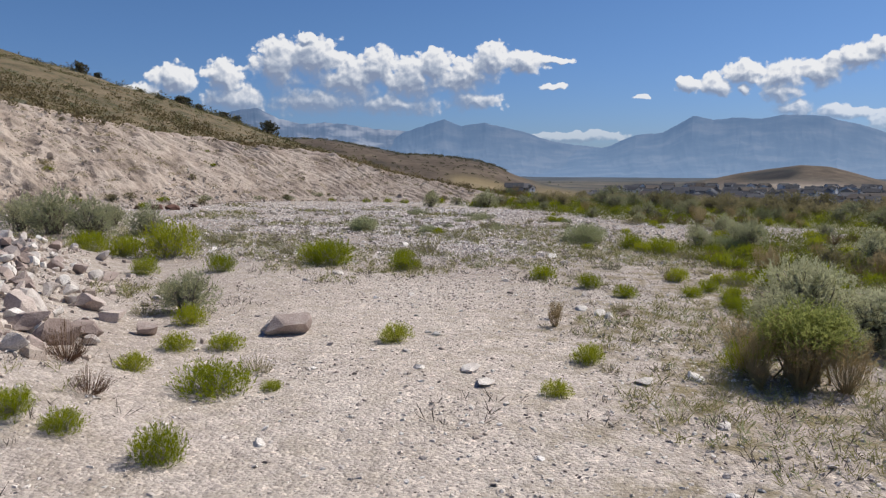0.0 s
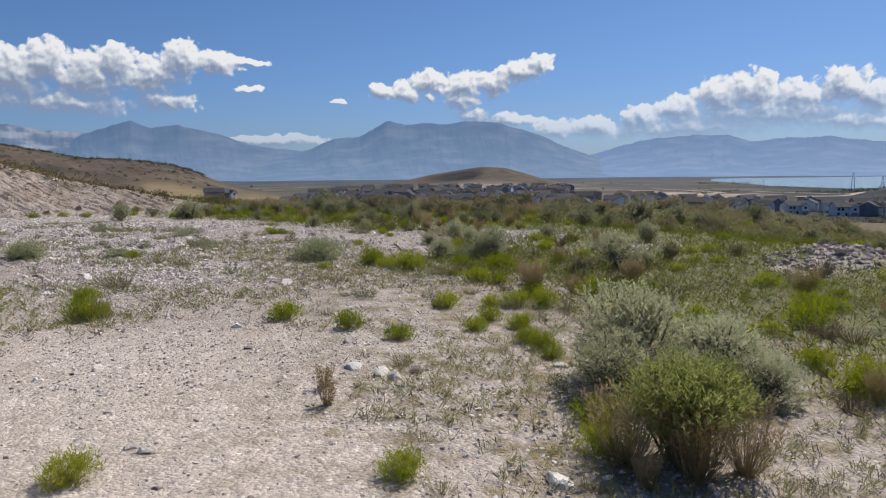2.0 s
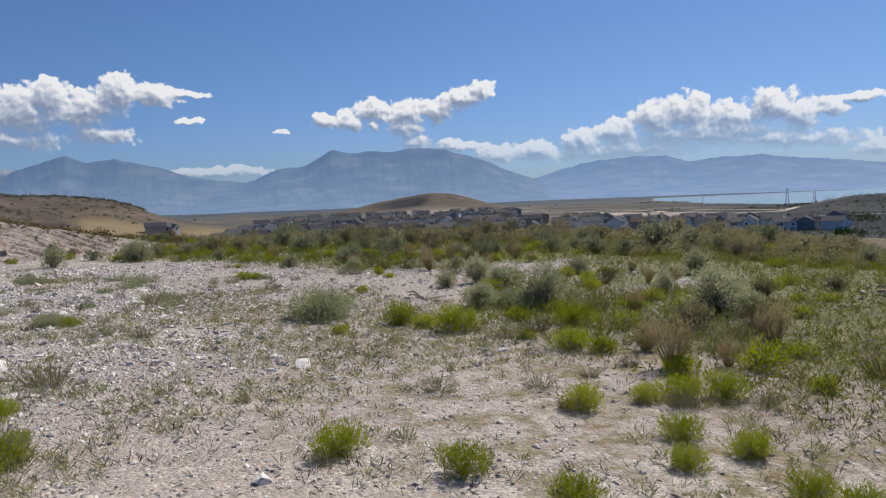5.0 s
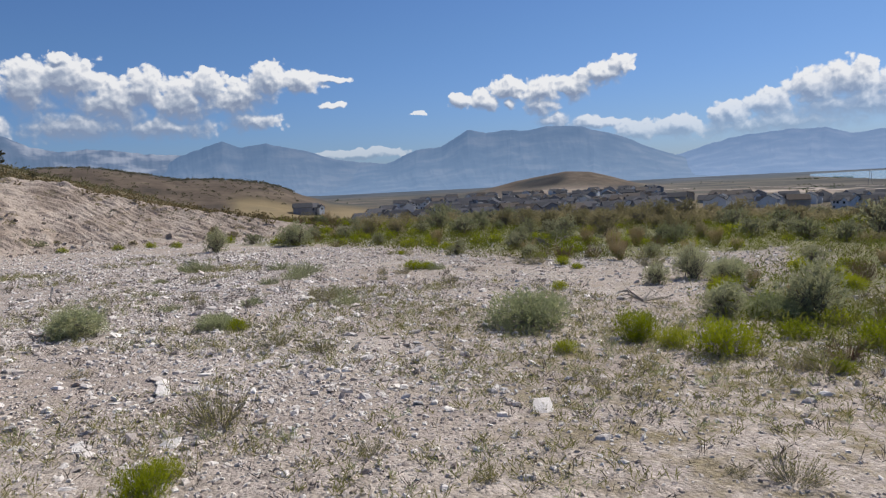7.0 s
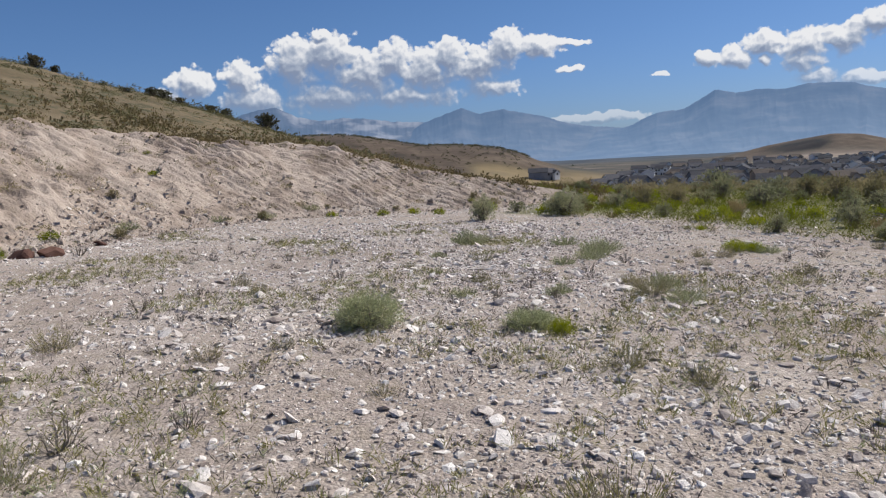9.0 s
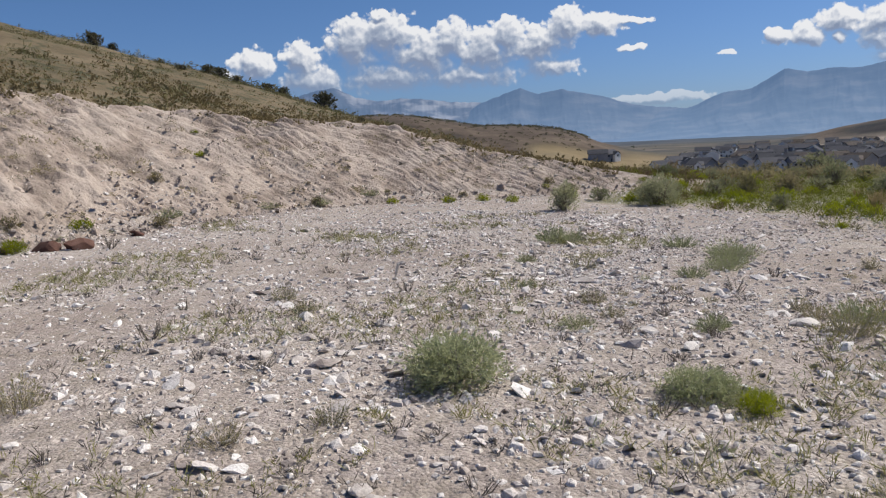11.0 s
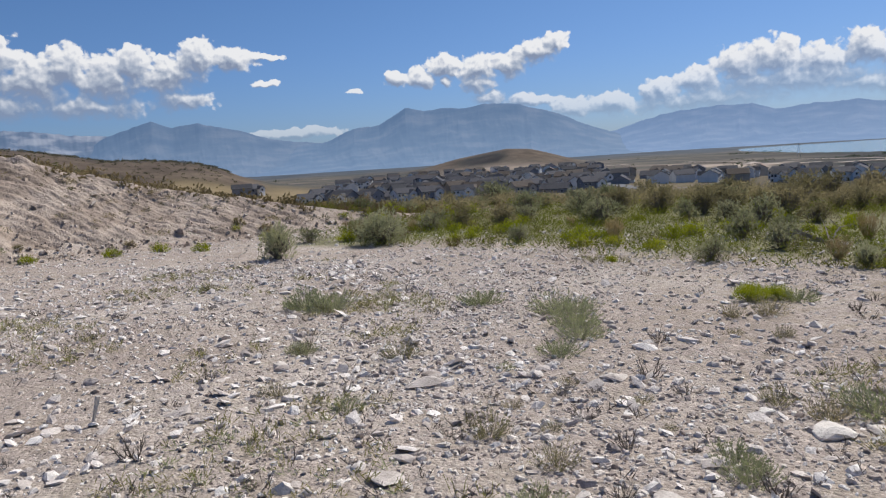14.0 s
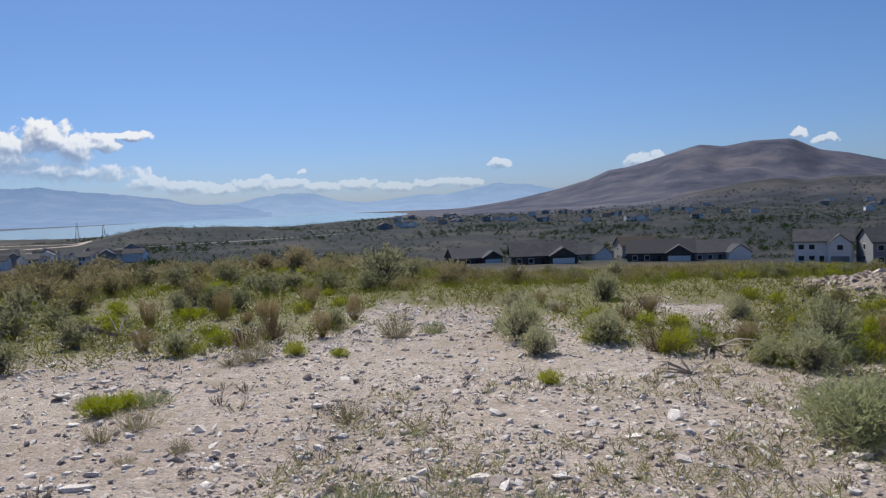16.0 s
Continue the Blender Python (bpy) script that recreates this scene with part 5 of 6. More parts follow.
def stone_material(name, stops, scale=5, vary=0.5, island=0.0):
    m = bpy.data.materials.new(name)
    m.use_nodes = True
    nt = m.node_tree
    bsdf = nt.nodes["Principled BSDF"]
    geo, info, tex, fine = nt.nodes.new("ShaderNodeNewGeometry"), nt.nodes.new("ShaderNodeObjectInfo"), nt.nodes.new("ShaderNodeTexNoise"), nt.nodes.new("ShaderNodeTexNoise")
    tex.inputs["Scale"].default_value, tex.inputs["Detail"].default_value = scale, 6
    fine.inputs["Scale"].default_value, fine.inputs["Detail"].default_value = 70, 5
    for n in (tex, fine):
        nt.links.new(geo.outputs["Position"], n.inputs["Vector"])
    fac = calc(nt, "ADD", tex.outputs["Fac"], calc(nt, "MULTIPLY", calc(nt, "SUBTRACT", info.outputs["Random"], 0.5), vary))
    if island:
        fac = calc(nt, "ADD", fac, calc(nt, "MULTIPLY", calc(nt, "SUBTRACT", geo.outputs["Random Per Island"], 0.5), island))
    colour = mix(nt, 0.5, ramp(nt, fac, stops), ramp(nt, fine.outputs["Fac"], [(0.3, (0.55, 0.53, 0.5)), (0.7, (1.2, 1.2, 1.2))]), "MULTIPLY")
    nt.links.new(colour, bsdf.inputs["Base Color"])
    bsdf.inputs["Roughness"].default_value, bsdf.inputs["Specular IOR Level"].default_value = 0.9, 0.15
    b = nt.nodes.new("ShaderNodeBump")
    b.inputs["Strength"].default_value, b.inputs["Distance"].default_value = 0.6, 0.01
    nt.links.new(calc(nt, "ADD", tex.outputs["Fac"], fine.outputs["Fac"]), b.inputs["Height"])
    nt.links.new(b.outputs[0], bsdf.inputs["Normal"])
    return m


STONE_PALE = stone_material("pale_stone", [(0.15, (0.30, 0.25, 0.22)), (0.40, (0.58, 0.52, 0.47)), (0.65, (0.72, 0.67, 0.61)), (0.95, (0.80, 0.76, 0.70))], 6, 0.5)
STONE_BROWN = stone_material("purple_brown_stone", [(0.2, (0.25, 0.19, 0.165)), (0.5, (0.40, 0.32, 0.28)), (0.8, (0.56, 0.475, 0.42))], 4, 0.5)
STONE_RUST = stone_material("rust_stone", [(0.2, (0.07, 0.04, 0.035)), (0.6, (0.15, 0.08, 0.06)), (0.9, (0.22, 0.13, 0.1))], 4, 0.3)
GRAVEL = stone_material("gravel_stone", [(0.05, (0.27, 0.22, 0.19)), (0.35, (0.50, 0.43, 0.375)), (0.65, (0.66, 0.59, 0.525)), (0.95, (0.80, 0.75, 0.68))], 3, 0.0, 0.85)


CHALK = stone_material("chalk_stone", [(0.05, (0.30, 0.255, 0.23)), (0.35, (0.58, 0.52, 0.475)), (0.65, (0.75, 0.695, 0.645)), (0.95, (0.85, 0.81, 0.765))], 3, 0.0, 0.7)
BANK_STONE = stone_material("bank_stone", [(0.05, (0.24, 0.195, 0.16)), (0.4, (0.41, 0.335, 0.28)), (0.7, (0.54, 0.455, 0.385)), (0.95, (0.66, 0.59, 0.52))], 3, 0.0, 0.8)


def stone_mesh(name, seed, mat, subdiv=2, flat=0.7):
    """A broken stone: a ball cut by random planes, then roughened."""
    g = np.random.default_rng(seed)
    bm = bmesh.new()
    bmesh.ops.create_icosphere(bm, subdivisions=subdiv, radius=0.62)
    cuts = [(Vector(unit(g.normal(size=3)).tolist()), g.uniform(0.24, 0.42)) for _ in range(12)]
    for v in bm.verts:
        for n, d in cuts:
            over = v.co.dot(n) - d
            if over > 0:
                v.co -= n * over
        v.co += Vector(noise.noise_vector(v.co * 3.1 + Vector((seed, 0, 0)))) * 0.035
        v.co.z *= flat
    me = bpy.data.meshes.new(name)
    bm.to_mesh(me)
    bm.free()
    me.materials.append(mat)
    return me


PALE_MESHES = [stone_mesh("stone", 100 + i, STONE_PALE, 2, 0.5 + 0.07 * i) for i in range(5)]
BROWN_MESHES = [stone_mesh("rock", 200 + i, STONE_BROWN, 3, 0.5 + 0.08 * i) for i in range(5)]
rng = np.random.default_rng(41)


def stone(name, meshes, x, y, size, label, category, group="", sink=0.16, lift=0.0, flat=1.0, lean=12):
    ob = new(name, meshes[int(rng.integers(len(meshes)))])
    ob.matrix_world = pose(x, y, z_at(x, y) + lift + size * (0.26 - sink), rng.uniform(-lean, lean), rng.uniform(-lean, lean), rng.uniform(0, 360)) @ Matrix.Diagonal((size, size * rng.uniform(0.65, 0.95), size * flat, 1))
    return tagged(ob, label, category, group)


boulder_mesh = stone_mesh("boulder", 307, STONE_BROWN, 4, 0.68)
boulder = new("boulder", boulder_mesh)
boulder.matrix_world = pose(-0.2, 6.75, z_at(-0.2, 6.75) + 0.1, 4, -6, 25) @ Matrix.Diagonal((0.46, 0.36, 0.42, 1))
tagged(boulder, "rounded purple-brown boulder lying alone on pale gravel", "boulder")
cap = stone("stone", PALE_MESHES, -0.36, 6.85, 0.2, "flat pale stone leaning on the boulder", "stone")

# single stones that stand out: x, y, size
WHITE_STONES = [(-0.02, 10.9, 0.22), (1.3, 6.8, 0.13), (1.22, 6.9, 0.1), (1.1, 9.0, 0.14), (1.1, 5.5, 0.12), (1.0, 6.1, 0.13), (-0.4, 10.2, 0.14), (2.9, 5.2, 0.24), (3.4, 5.4, 0.2), (3.1, 4.2, 0.16),
                (3.3, 7.55, 0.2), (1.7, 4.6, 0.08), (0.1, 3.9, 0.12), (1.5, 5.4, 0.13), (3.1, 8.0, 0.2), (3.25, 7.75, 0.23), (3.4, 9.0, 0.2), (2.5, 10.2, 0.17), (2.4, 9.1, 0.12), (4.8, 7.3, 0.15)]
MORE_STONES = [(-0.28, 16.4, 0.2), (-0.4, 16.5, 0.15), (-2.0, 17.3, 0.13), (0.9, 22.9, 0.2), (1.9, 18.8, 0.2), (1.7, 19.3, 0.19), (0.1, 20.5, 0.17), (-1.1, 19.3, 0.16), (-1.3, 19.4, 0.2), (-1.5, 20.2, 0.26), (-0.8, 19.6, 0.12),
               (0.6, 22.8, 0.18), (2.3, 21.5, 0.16), (1.9, 23.1, 0.2), (0.6, 22.9, 0.17), (4.1, 18.8, 0.2), (3.1, 20.0, 0.14), (1.2, 22.8, 0.13), (4.15, 18.95, 0.18), (5.3, 21.4, 0.16), (5.8, 18.9, 0.12), (6.2, 16.7, 0.14), (-2.3, 19.4, 0.2)]
for x, y, s in WHITE_STONES + MORE_STONES:
    stone("stone", PALE_MESHES, x, y, s, "chalky white broken stone lying on gravel", "stone", "white stones", sink=0.2, flat=0.75)
# broad slabs nearly flush with the ground
for x, y, s in [(1.6, 5.1, 0.26), (1.5, 21.8, 0.34), (1.62, 21.95, 0.26), (3.1, 19.5, 0.34), (3.35, 19.4, 0.22), (1.5, 5.45, 0.28), (-1.0, 18.6, 0.3), (-1.25, 18.75, 0.22), (-1.6, 18.9, 0.28), (-0.7, 19.9, 0.28), (2.75, 21.1, 0.24), (-2.0, 19.0, 0.26), (-0.9, 18.9, 0.2), (-0.2, 19.2, 0.22), (0.6, 20.3, 0.24), (2.1, 20.6, 0.22), (-0.5, 20.6, 0.24)]:
    stone("stone_slab", PALE_MESHES, x, y, s, "flat pale slab sunk into the gravel", "stone", "sunken slabs", sink=0.2, flat=0.34, lean=5)

# the rubble heap
for k in range(295):
    s = rng.uniform(-0.12, 1.08)
    off = rng.normal(-0.3, 0.6)
    x, y = -2.4 - 2.2 * s + 0.93 * off, 5.2 + 5.6 * s + 0.37 * off
    size = min(0.13 * math.exp(rng.normal(0.3, 0.5)), 0.45)
    pale = rng.uniform() < 0.5
    stone("rock", PALE_MESHES if pale else BROWN_MESHES, x, y, size, "chalky pale rock in a rubble heap" if pale else "purple-brown angular rock in a rubble heap", "rock", "rubble heap", sink=0.1, lift=0.03, lean=70)
for x, y, s in [(-2.05, 5.5, 0.42), (-1.75, 5.95, 0.4), (-2.5, 5.2, 0.5), (-1.9, 6.9, 0.34), (-2.3, 7.3, 0.36), (-3.0, 9.6, 0.32), (-1.45, 6.5, 0.32)]:
    stone("rock", BROWN_MESHES, x, y, s, "large purple-brown angular rock in a rubble heap", "rock", "rubble heap", sink=0.08)
for x, y, s in [(-7.6, 25.9, 0.62), (-7.1, 26.1, 0.55), (-8.1, 25.5, 0.45), (-6.9, 27.9, 0.35)]:
    rust = stone_mesh("boulder", 400 + int(s * 10), STONE_RUST, 3, 0.6)
    stone("boulder", [rust], x, y, s, "dark rust-brown boulder at the foot of the bank", "boulder", "dark boulders")


def loose_stones(name, label, pts, size, mat, seed, flat=0.6, fine=False):
    """Thousands of small stones as one mesh: balls knocked flat by random planes. fine: rounder lumps for the bigger ones."""
    g = np.random.default_rng(seed)
    bm = bmesh.new()
    if fine:
        bmesh.ops.create_icosphere(bm, subdivisions=1, radius=1.05)
    else:
        bmesh.ops.create_cone(bm, cap_ends=False, segments=4, radius1=1.0, radius2=0.72, depth=0.9)
        top = bm.verts.new((0.1, 0.05, 0.8))
        ring = sorted((v for v in bm.verts if abs(v.co.z - 0.45) < 0.01), key=lambda v: math.atan2(v.co.y, v.co.x))
        for k in range(4):
            bm.faces.new((ring[k], ring[(k + 1) % 4], top))
        bmesh.ops.triangulate(bm, faces=bm.faces[:])
    bm.verts.index_update()
    base = np.array([v.co[:] for v in bm.verts])
    tri = np.array([[v.index for v in f.verts] for f in bm.faces])
    bm.free()
    n, k = len(pts), len(base)
    shape = np.repeat(base[None], n, 0) * g.uniform(0.8, 1.12, (n, k, 1))
    if fine:
        shape = np.repeat(base[None], n, 0)
        for _ in range(7):
            way, cut = unit(g.normal(size=(n, 1, 3))), g.uniform(0.45, 0.8, (n, 1))
            over = np.maximum((shape * way).sum(2) - cut, 0)
            shape = shape - way * over[..., None]
        shape = shape + g.normal(0, 0.03, shape.shape)
    shape = shape * np.stack([g.uniform(0.8, 1.3, n), g.uniform(0.65, 1.0, n), flat * g.uniform(0.6, 1.2, n)], 1)[:, None]
    turn = g.uniform(0, 2 * math.pi, n)
    c, s = np.cos(turn)[:, None], np.sin(turn)[:, None]
    X, Y, Z = shape[..., 0] * c - shape[..., 1] * s, shape[..., 0] * s + shape[..., 1] * c, shape[..., 2]
    tilt = g.normal(0, 0.3, (n, 2))
    Z = Z + X * tilt[:, :1] + Y * tilt[:, 1:]
    v = np.stack([X, Y, Z], 2) * (size / 2)[:, None, None] + pts[:, None] + np.array([0, 0, 1.0]) * (size * 0.06)[:, None, None]
    f = (tri[None] + (np.arange(n) * k)[:, None, None]).reshape(-1, 3)
    return tagged(new(name, raw_mesh(name, v.reshape(-1, 3), f, mat)), label, "stones", kind="stuff")


def strew(n, seed, box, stretch):
    """Random places over the pad, denser where the path runs."""
    g = np.random.default_rng(seed)
    x, y = g.uniform(box[0], box[1], n * 4), g.uniform(box[2], box[3], n * 4)
    line = np.interp(y, [-1, 4, 7, 11, 14, 17, 19, 30], [1.0, 1.4, 2.0, 1.2, 0.2, 0.6, 1.5, 2.0])
    w = np.exp(-np.abs(x - line) / stretch) * (0.22 + 1.5 * (fbm(x * 0.55, y * 0.55, 4, seed) + 0.22).clip(0, 1))
    keep = g.uniform(0, 1, n * 4) < w
    x, y = x[keep][:n], y[keep][:n]
    return np.stack([x, y, height(x, y)], 1)


g = np.random.default_rng(51)
pts = strew(46000, 52, (-6, 11, 1.5, 26), 4.2)
loose_stones("gravel", "loose pale pinkish-grey gravel", pts, (0.014 + 0.007 * smooth(10, 15, pts[:, 1])) * np.exp(g.normal(0.4, 0.5, len(pts))).clip(0.6, 4), GRAVEL, 53)
pts = strew(7000, 54, (-9, 14, 1.5, 31), 6.0)
stony = 0.5 + 0.6 * smooth(12, 17, pts[:, 1])
loose_stones("stones", "scattered pale stones the size of a fist", pts, stony * 0.05 * np.exp(g.normal(0.2, 0.45, len(pts))).clip(0.5, 3.2), CHALK, 55, 0.45, True)
pts = strew(1000, 84, (-7, 9, 13, 29), 5.0)
loose_stones("flat_stones", "flat pale stones bedded in the pad", pts - np.array([0, 0, 0.012]), 0.10 * np.exp(g.normal(0.1, 0.45, len(pts))).clip(0.5, 2.8), CHALK, 85, 0.3, True)
pts = strew(30000, 74, (-8, 12, 12, 31), 5.5)
loose_stones("pale_stones", "chalky pale stones strewn over the stony pad", pts, 0.030 * np.exp(g.normal(0.05, 0.62, len(pts))).clip(0.5, 4.2), CHALK, 75, 0.6)
u = np.minimum(g.uniform(-26, 14, 9000), g.uniform(-26, 18, 9000))
v = np.where(g.uniform(0, 1, 9000) < 0.3, np.abs(g.normal(0, 0.8, 9000)) - 0.6, g.uniform(0, 0.98, 9000) ** 1.4 * bank_height(u) / BANK_SLOPE)
px, py = bank_place(u, v)
loose_stones("bank_stones", "broken stones strewn over the eroded bank", np.column_stack([px, py, height(px, py) + 0.05]), 0.06 * np.exp(g.normal(0.0, 0.5, 9000)), BANK_STONE, 57, 0.8)
bu, bv = g.uniform(-22, 14, 7000), -np.abs(g.normal(0, 3.2, 7000)) + 0.3
px, py = bank_place(bu, bv)
loose_stones("toe_stones", "pale stones washed out along the foot of the bank", np.column_stack([px, py, height(px, py)]), 0.045 * np.exp(g.normal(0.0, 0.5, 7000)).clip(0.5, 3), CHALK, 60, 0.55)
px, py = g.uniform(8.5, 16, 9000), g.uniform(14, 24, 9000)
ok = (bareness(px, py) > 0.2) | (np.abs(px - np.interp(py, EDGE_Y, EDGE_X) + 0.6) < 1.2)
px, py = px[ok], py[ok]
loose_stones("edge_stones", "pale stones along the ragged edge of the brush", np.column_stack([px, py, height(px, py)]), 0.035 * np.exp(g.normal(0.0, 0.6, len(px))).clip(0.5, 4), CHALK, 61, 0.6)
px, py = 14.6 + g.normal(0, 1.0, 700), 11.6 + g.normal(0, 0.75, 700)
loose_stones("mound_stones", "broken pinkish stone of a low mound", np.column_stack([px, py, height(px, py)]), 0.08 * np.exp(g.normal(0.1, 0.5, 700)).clip(0.5, 3), BANK_STONE, 59, 0.7)
heap = g.uniform(-0.15, 1.05, 2200)
off = g.normal(-0.35, 0.7, 2200)
px, py = -2.75 - 2.2 * heap + 0.93 * off, 5.2 + 5.6 * heap + 0.37 * off
loose_stones("rubble", "small broken stone of the rubble heap", np.column_stack([px, py, height(px, py)]), 0.06 * np.exp(g.normal(0.15, 0.45, 2200)), BANK_STONE, 58, 0.8)

# ---------------------------------------------------------------- low weeds between the stones


def sprigs(name, label, pts, tall, mat, seed, blades, wide=0.010, k=3):
    g = np.random.default_rng(seed)
    n = len(pts)
    root = np.repeat(pts, blades, 0) + g.normal(0, 0.012 + 2.2 * wide, (n * blades, 3)) * np.array([1, 1, 0])
    way = unit(g.normal(0, 0.75, (n * blades, 3)) * np.array([1, 1, 0.2]) + np.array([0, 0, 0.85]))
    hgt = np.repeat(tall, blades) * g.uniform(0.5, 1.15, n * blades)
    tip = root + way * hgt[:, None]
    stalk = leaf_quads(g, root, way, hgt, 0.006)
    at = np.repeat(root, k, 0) + np.repeat(tip - root, k, 0) * g.uniform(0.25, 1.0, (n * blades * k, 1))
    lway = unit(np.repeat(way, k, 0) * 0.9 + g.normal(0, 0.45, at.shape))
    leaf = leaf_quads(g, at, lway, np.repeat(hgt, k) * 0.3 * g.uniform(0.6, 1.3, len(at)), wide)
    return tagged(new(name, raw_mesh(name, *together(stalk, leaf), mat)), label, "weeds", kind="stuff")


g = np.random.default_rng(61)


def weed_places(n, seed, low, box=(-6, 12, 1.5, 30)):
    gg = np.random.default_rng(seed)
    x, y = gg.uniform(box[0], box[1], n * 6), gg.uniform(box[2], box[3], n * 6)
    lush = fbm(x * 0.45, y * 0.45, 3, 71) + 0.35 * smooth(2.2, 4.5, x - 0.05 * y) * (1 - smooth(13, 16, y)) - 0.5 * np.exp(-((x - 1.2) / 1.6) ** 2) * (1 - smooth(9, 11.5, y)) - 0.25 * smooth(4, 6, x) * smooth(15, 17, y) + 0.34 * np.exp(-((y - 14.2) / 2.2) ** 2) - 0.20 * smooth(16, 19, y) + 0.06
    keep = (lush > low + 0.38 * (1 - smooth(10, 13, y)) * (1 - smooth(2.2, 3.2, x))) & (gg.uniform(0, 1, n * 6) < 0.5 + lush)
    x, y = x[keep][:n], y[keep][:n]
    return np.stack([x, y, height(x, y)], 1)


pts = weed_places(7500, 62, 0.04)
sprigs("low_weeds", "low olive-brown weeds among the gravel", pts, g.uniform(0.05, 0.15, len(pts)), LEAF_DULL, 63, 9, wide=0.006, k=2)
pts = weed_places(4200, 64, -0.2)
sprigs("dry_weeds", "small dry grey-brown weeds among the stones", pts, g.uniform(0.05, 0.14, len(pts)), BARK, 65, 6, wide=0.004, k=2)
pts = weed_places(2200, 66, 0.12)
sprigs("green_weeds", "small green weeds among the gravel", pts, g.uniform(0.04, 0.13, len(pts)), LEAF_GREY, 67, 8, wide=0.006, k=2)

px, py = g.uniform(4, 34, 26000), g.uniform(0, 46, 26000)
r, d = np.hypot(px, py - 14), px - np.interp(py, EDGE_Y, EDGE_X)
keep = (d > -0.4) & (r < 36) & (fbm(px * 0.3, py * 0.3, 3, 99) > -0.30 + 0.5 * g.uniform(-1, 1, 26000) ** 3) & (bareness(px, py) < 0.4)
pts = np.stack([px, py, height(px, py)], 1)[keep]
sprigs("belt_undergrowth", "low yellow-green undergrowth of the shrub belt", pts, g.uniform(0.12, 0.36, len(pts)), LEAF_BELT, 69, 6, wide=0.016, k=2)

# a stake and a dead branch
bm = bmesh.new()
bmesh.ops.create_cube(bm, size=1.0)
bmesh.ops.scale(bm, vec=(0.035, 0.018, 0.26), verts=bm.verts)
bmesh.ops.bevel(bm, geom=bm.edges[:], offset=0.004, segments=1, affect="EDGES")
for v in bm.verts:
    if v.co.z < -0.1:
        v.co.x *= 0.3
me = bpy.data.meshes.new("survey_stake")
bm.to_mesh(me)
bm.free()
me.materials.append(material("weathered_wood", [(0.3, (0.42, 0.38, 0.33)), (0.7, (0.62, 0.58, 0.52))], scale=9, bump=0.3, fine=90))
stake = new("survey_stake", me)
stake.matrix_world = pose(-0.82, 22.2, z_at(-0.82, 22.2) + 0.08, 10, 12, 30)
tagged(stake, "short pale weathered wooden stake leaning in the gravel", "stake")


def dead_branch(x, y, size, turn):
    g = np.random.default_rng(int(size * 100))
    limbs = 9
    a = np.zeros((limbs, 3))
    ang = g.uniform(-1.2, 1.2, limbs)
    b = np.stack([np.cos(ang) * g.uniform(0.3, 0.6, limbs), np.sin(ang) * 0.45, g.uniform(0.02, 0.22, limbs)], 1)
    c = b + np.stack([np.cos(ang * 1.7), np.sin(ang * 1.7), g.uniform(-0.3, 0.5, limbs)], 1) * 0.25
    d = np.repeat(b, 2, 0) + g.normal(0, 0.12, (limbs * 2, 3))
    v, f = together(thin_tubes(a, b, 0.022, 0.014), thin_tubes(b, c, 0.014, 0.005), thin_tubes(np.repeat(b, 2, 0), d, 0.009, 0.003))
    ob = new("dead_branch", raw_mesh("dead_branch", v, f, TWIG))
    ob.matrix_world = pose(x, y, z_at(x, y) + 0.02, 0, 0, turn) @ Matrix.Diagonal((size, size, size, 1))
    return tagged(ob, "bleached grey dead branch lying on the ground", "branch")


dead_branch(7.4, 16.9, 0.6, 40)
dead_branch(9.0, 16.3, 0.9, 160)
dead_branch(10.5, 25.2, 1.0, 80)

# ---------------------------------------------------------------- houses

ROOF_DARK = material("slate_shingle", [(0.3, (0.045, 0.047, 0.055)), (0.7, (0.08, 0.08, 0.09))], scale=0.6, bump=0, fine=3, spread=0.3, vary=0.6)
ROOF_BROWN = material("brown_shingle", [(0.3, (0.07, 0.055, 0.045)), (0.7, (0.12, 0.10, 0.085))], scale=0.6, bump=0, fine=3, spread=0.3, vary=0.6)
WALL_WHITE = material("white_siding", [(0.3, (0.66, 0.66, 0.65)), (0.7, (0.78, 0.78, 0.76))], scale=0.3, bump=0, fine=2, spread=0.15)
WALL_GREY = material("grey_siding", [(0.3, (0.20, 0.21, 0.23)), (0.7, (0.30, 0.30, 0.31))], scale=0.3, bump=0, fine=2, spread=0.15, vary=0.5)
WALL_TAN = material("tan_stucco", [(0.3, (0.34, 0.30, 0.25)), (0.7, (0.48, 0.43, 0.37))], scale=0.3, bump=0, fine=2, spread=0.15, vary=0.5)
TRIM = material("white_trim", [(0.3, (0.72, 0.72, 0.70)), (0.7, (0.8, 0.8, 0.78))], scale=1, bump=0, fine=5, spread=0.1)
PANE = material("dark_pane", [(0.3, (0.02, 0.025, 0.03)), (0.7, (0.04, 0.05, 0.06))], scale=1, bump=0, fine=5, spread=0.1, rough=0.12)


def box(bm, x0, x1, y0, y1, z0, z1):
    m = Matrix.Translation(((x0 + x1) / 2, (y0 + y1) / 2, (z0 + z1) / 2)) @ Matrix.Diagonal((x1 - x0, y1 - y0, z1 - z0, 1))
    bmesh.ops.create_cube(bm, size=1.0, matrix=m)


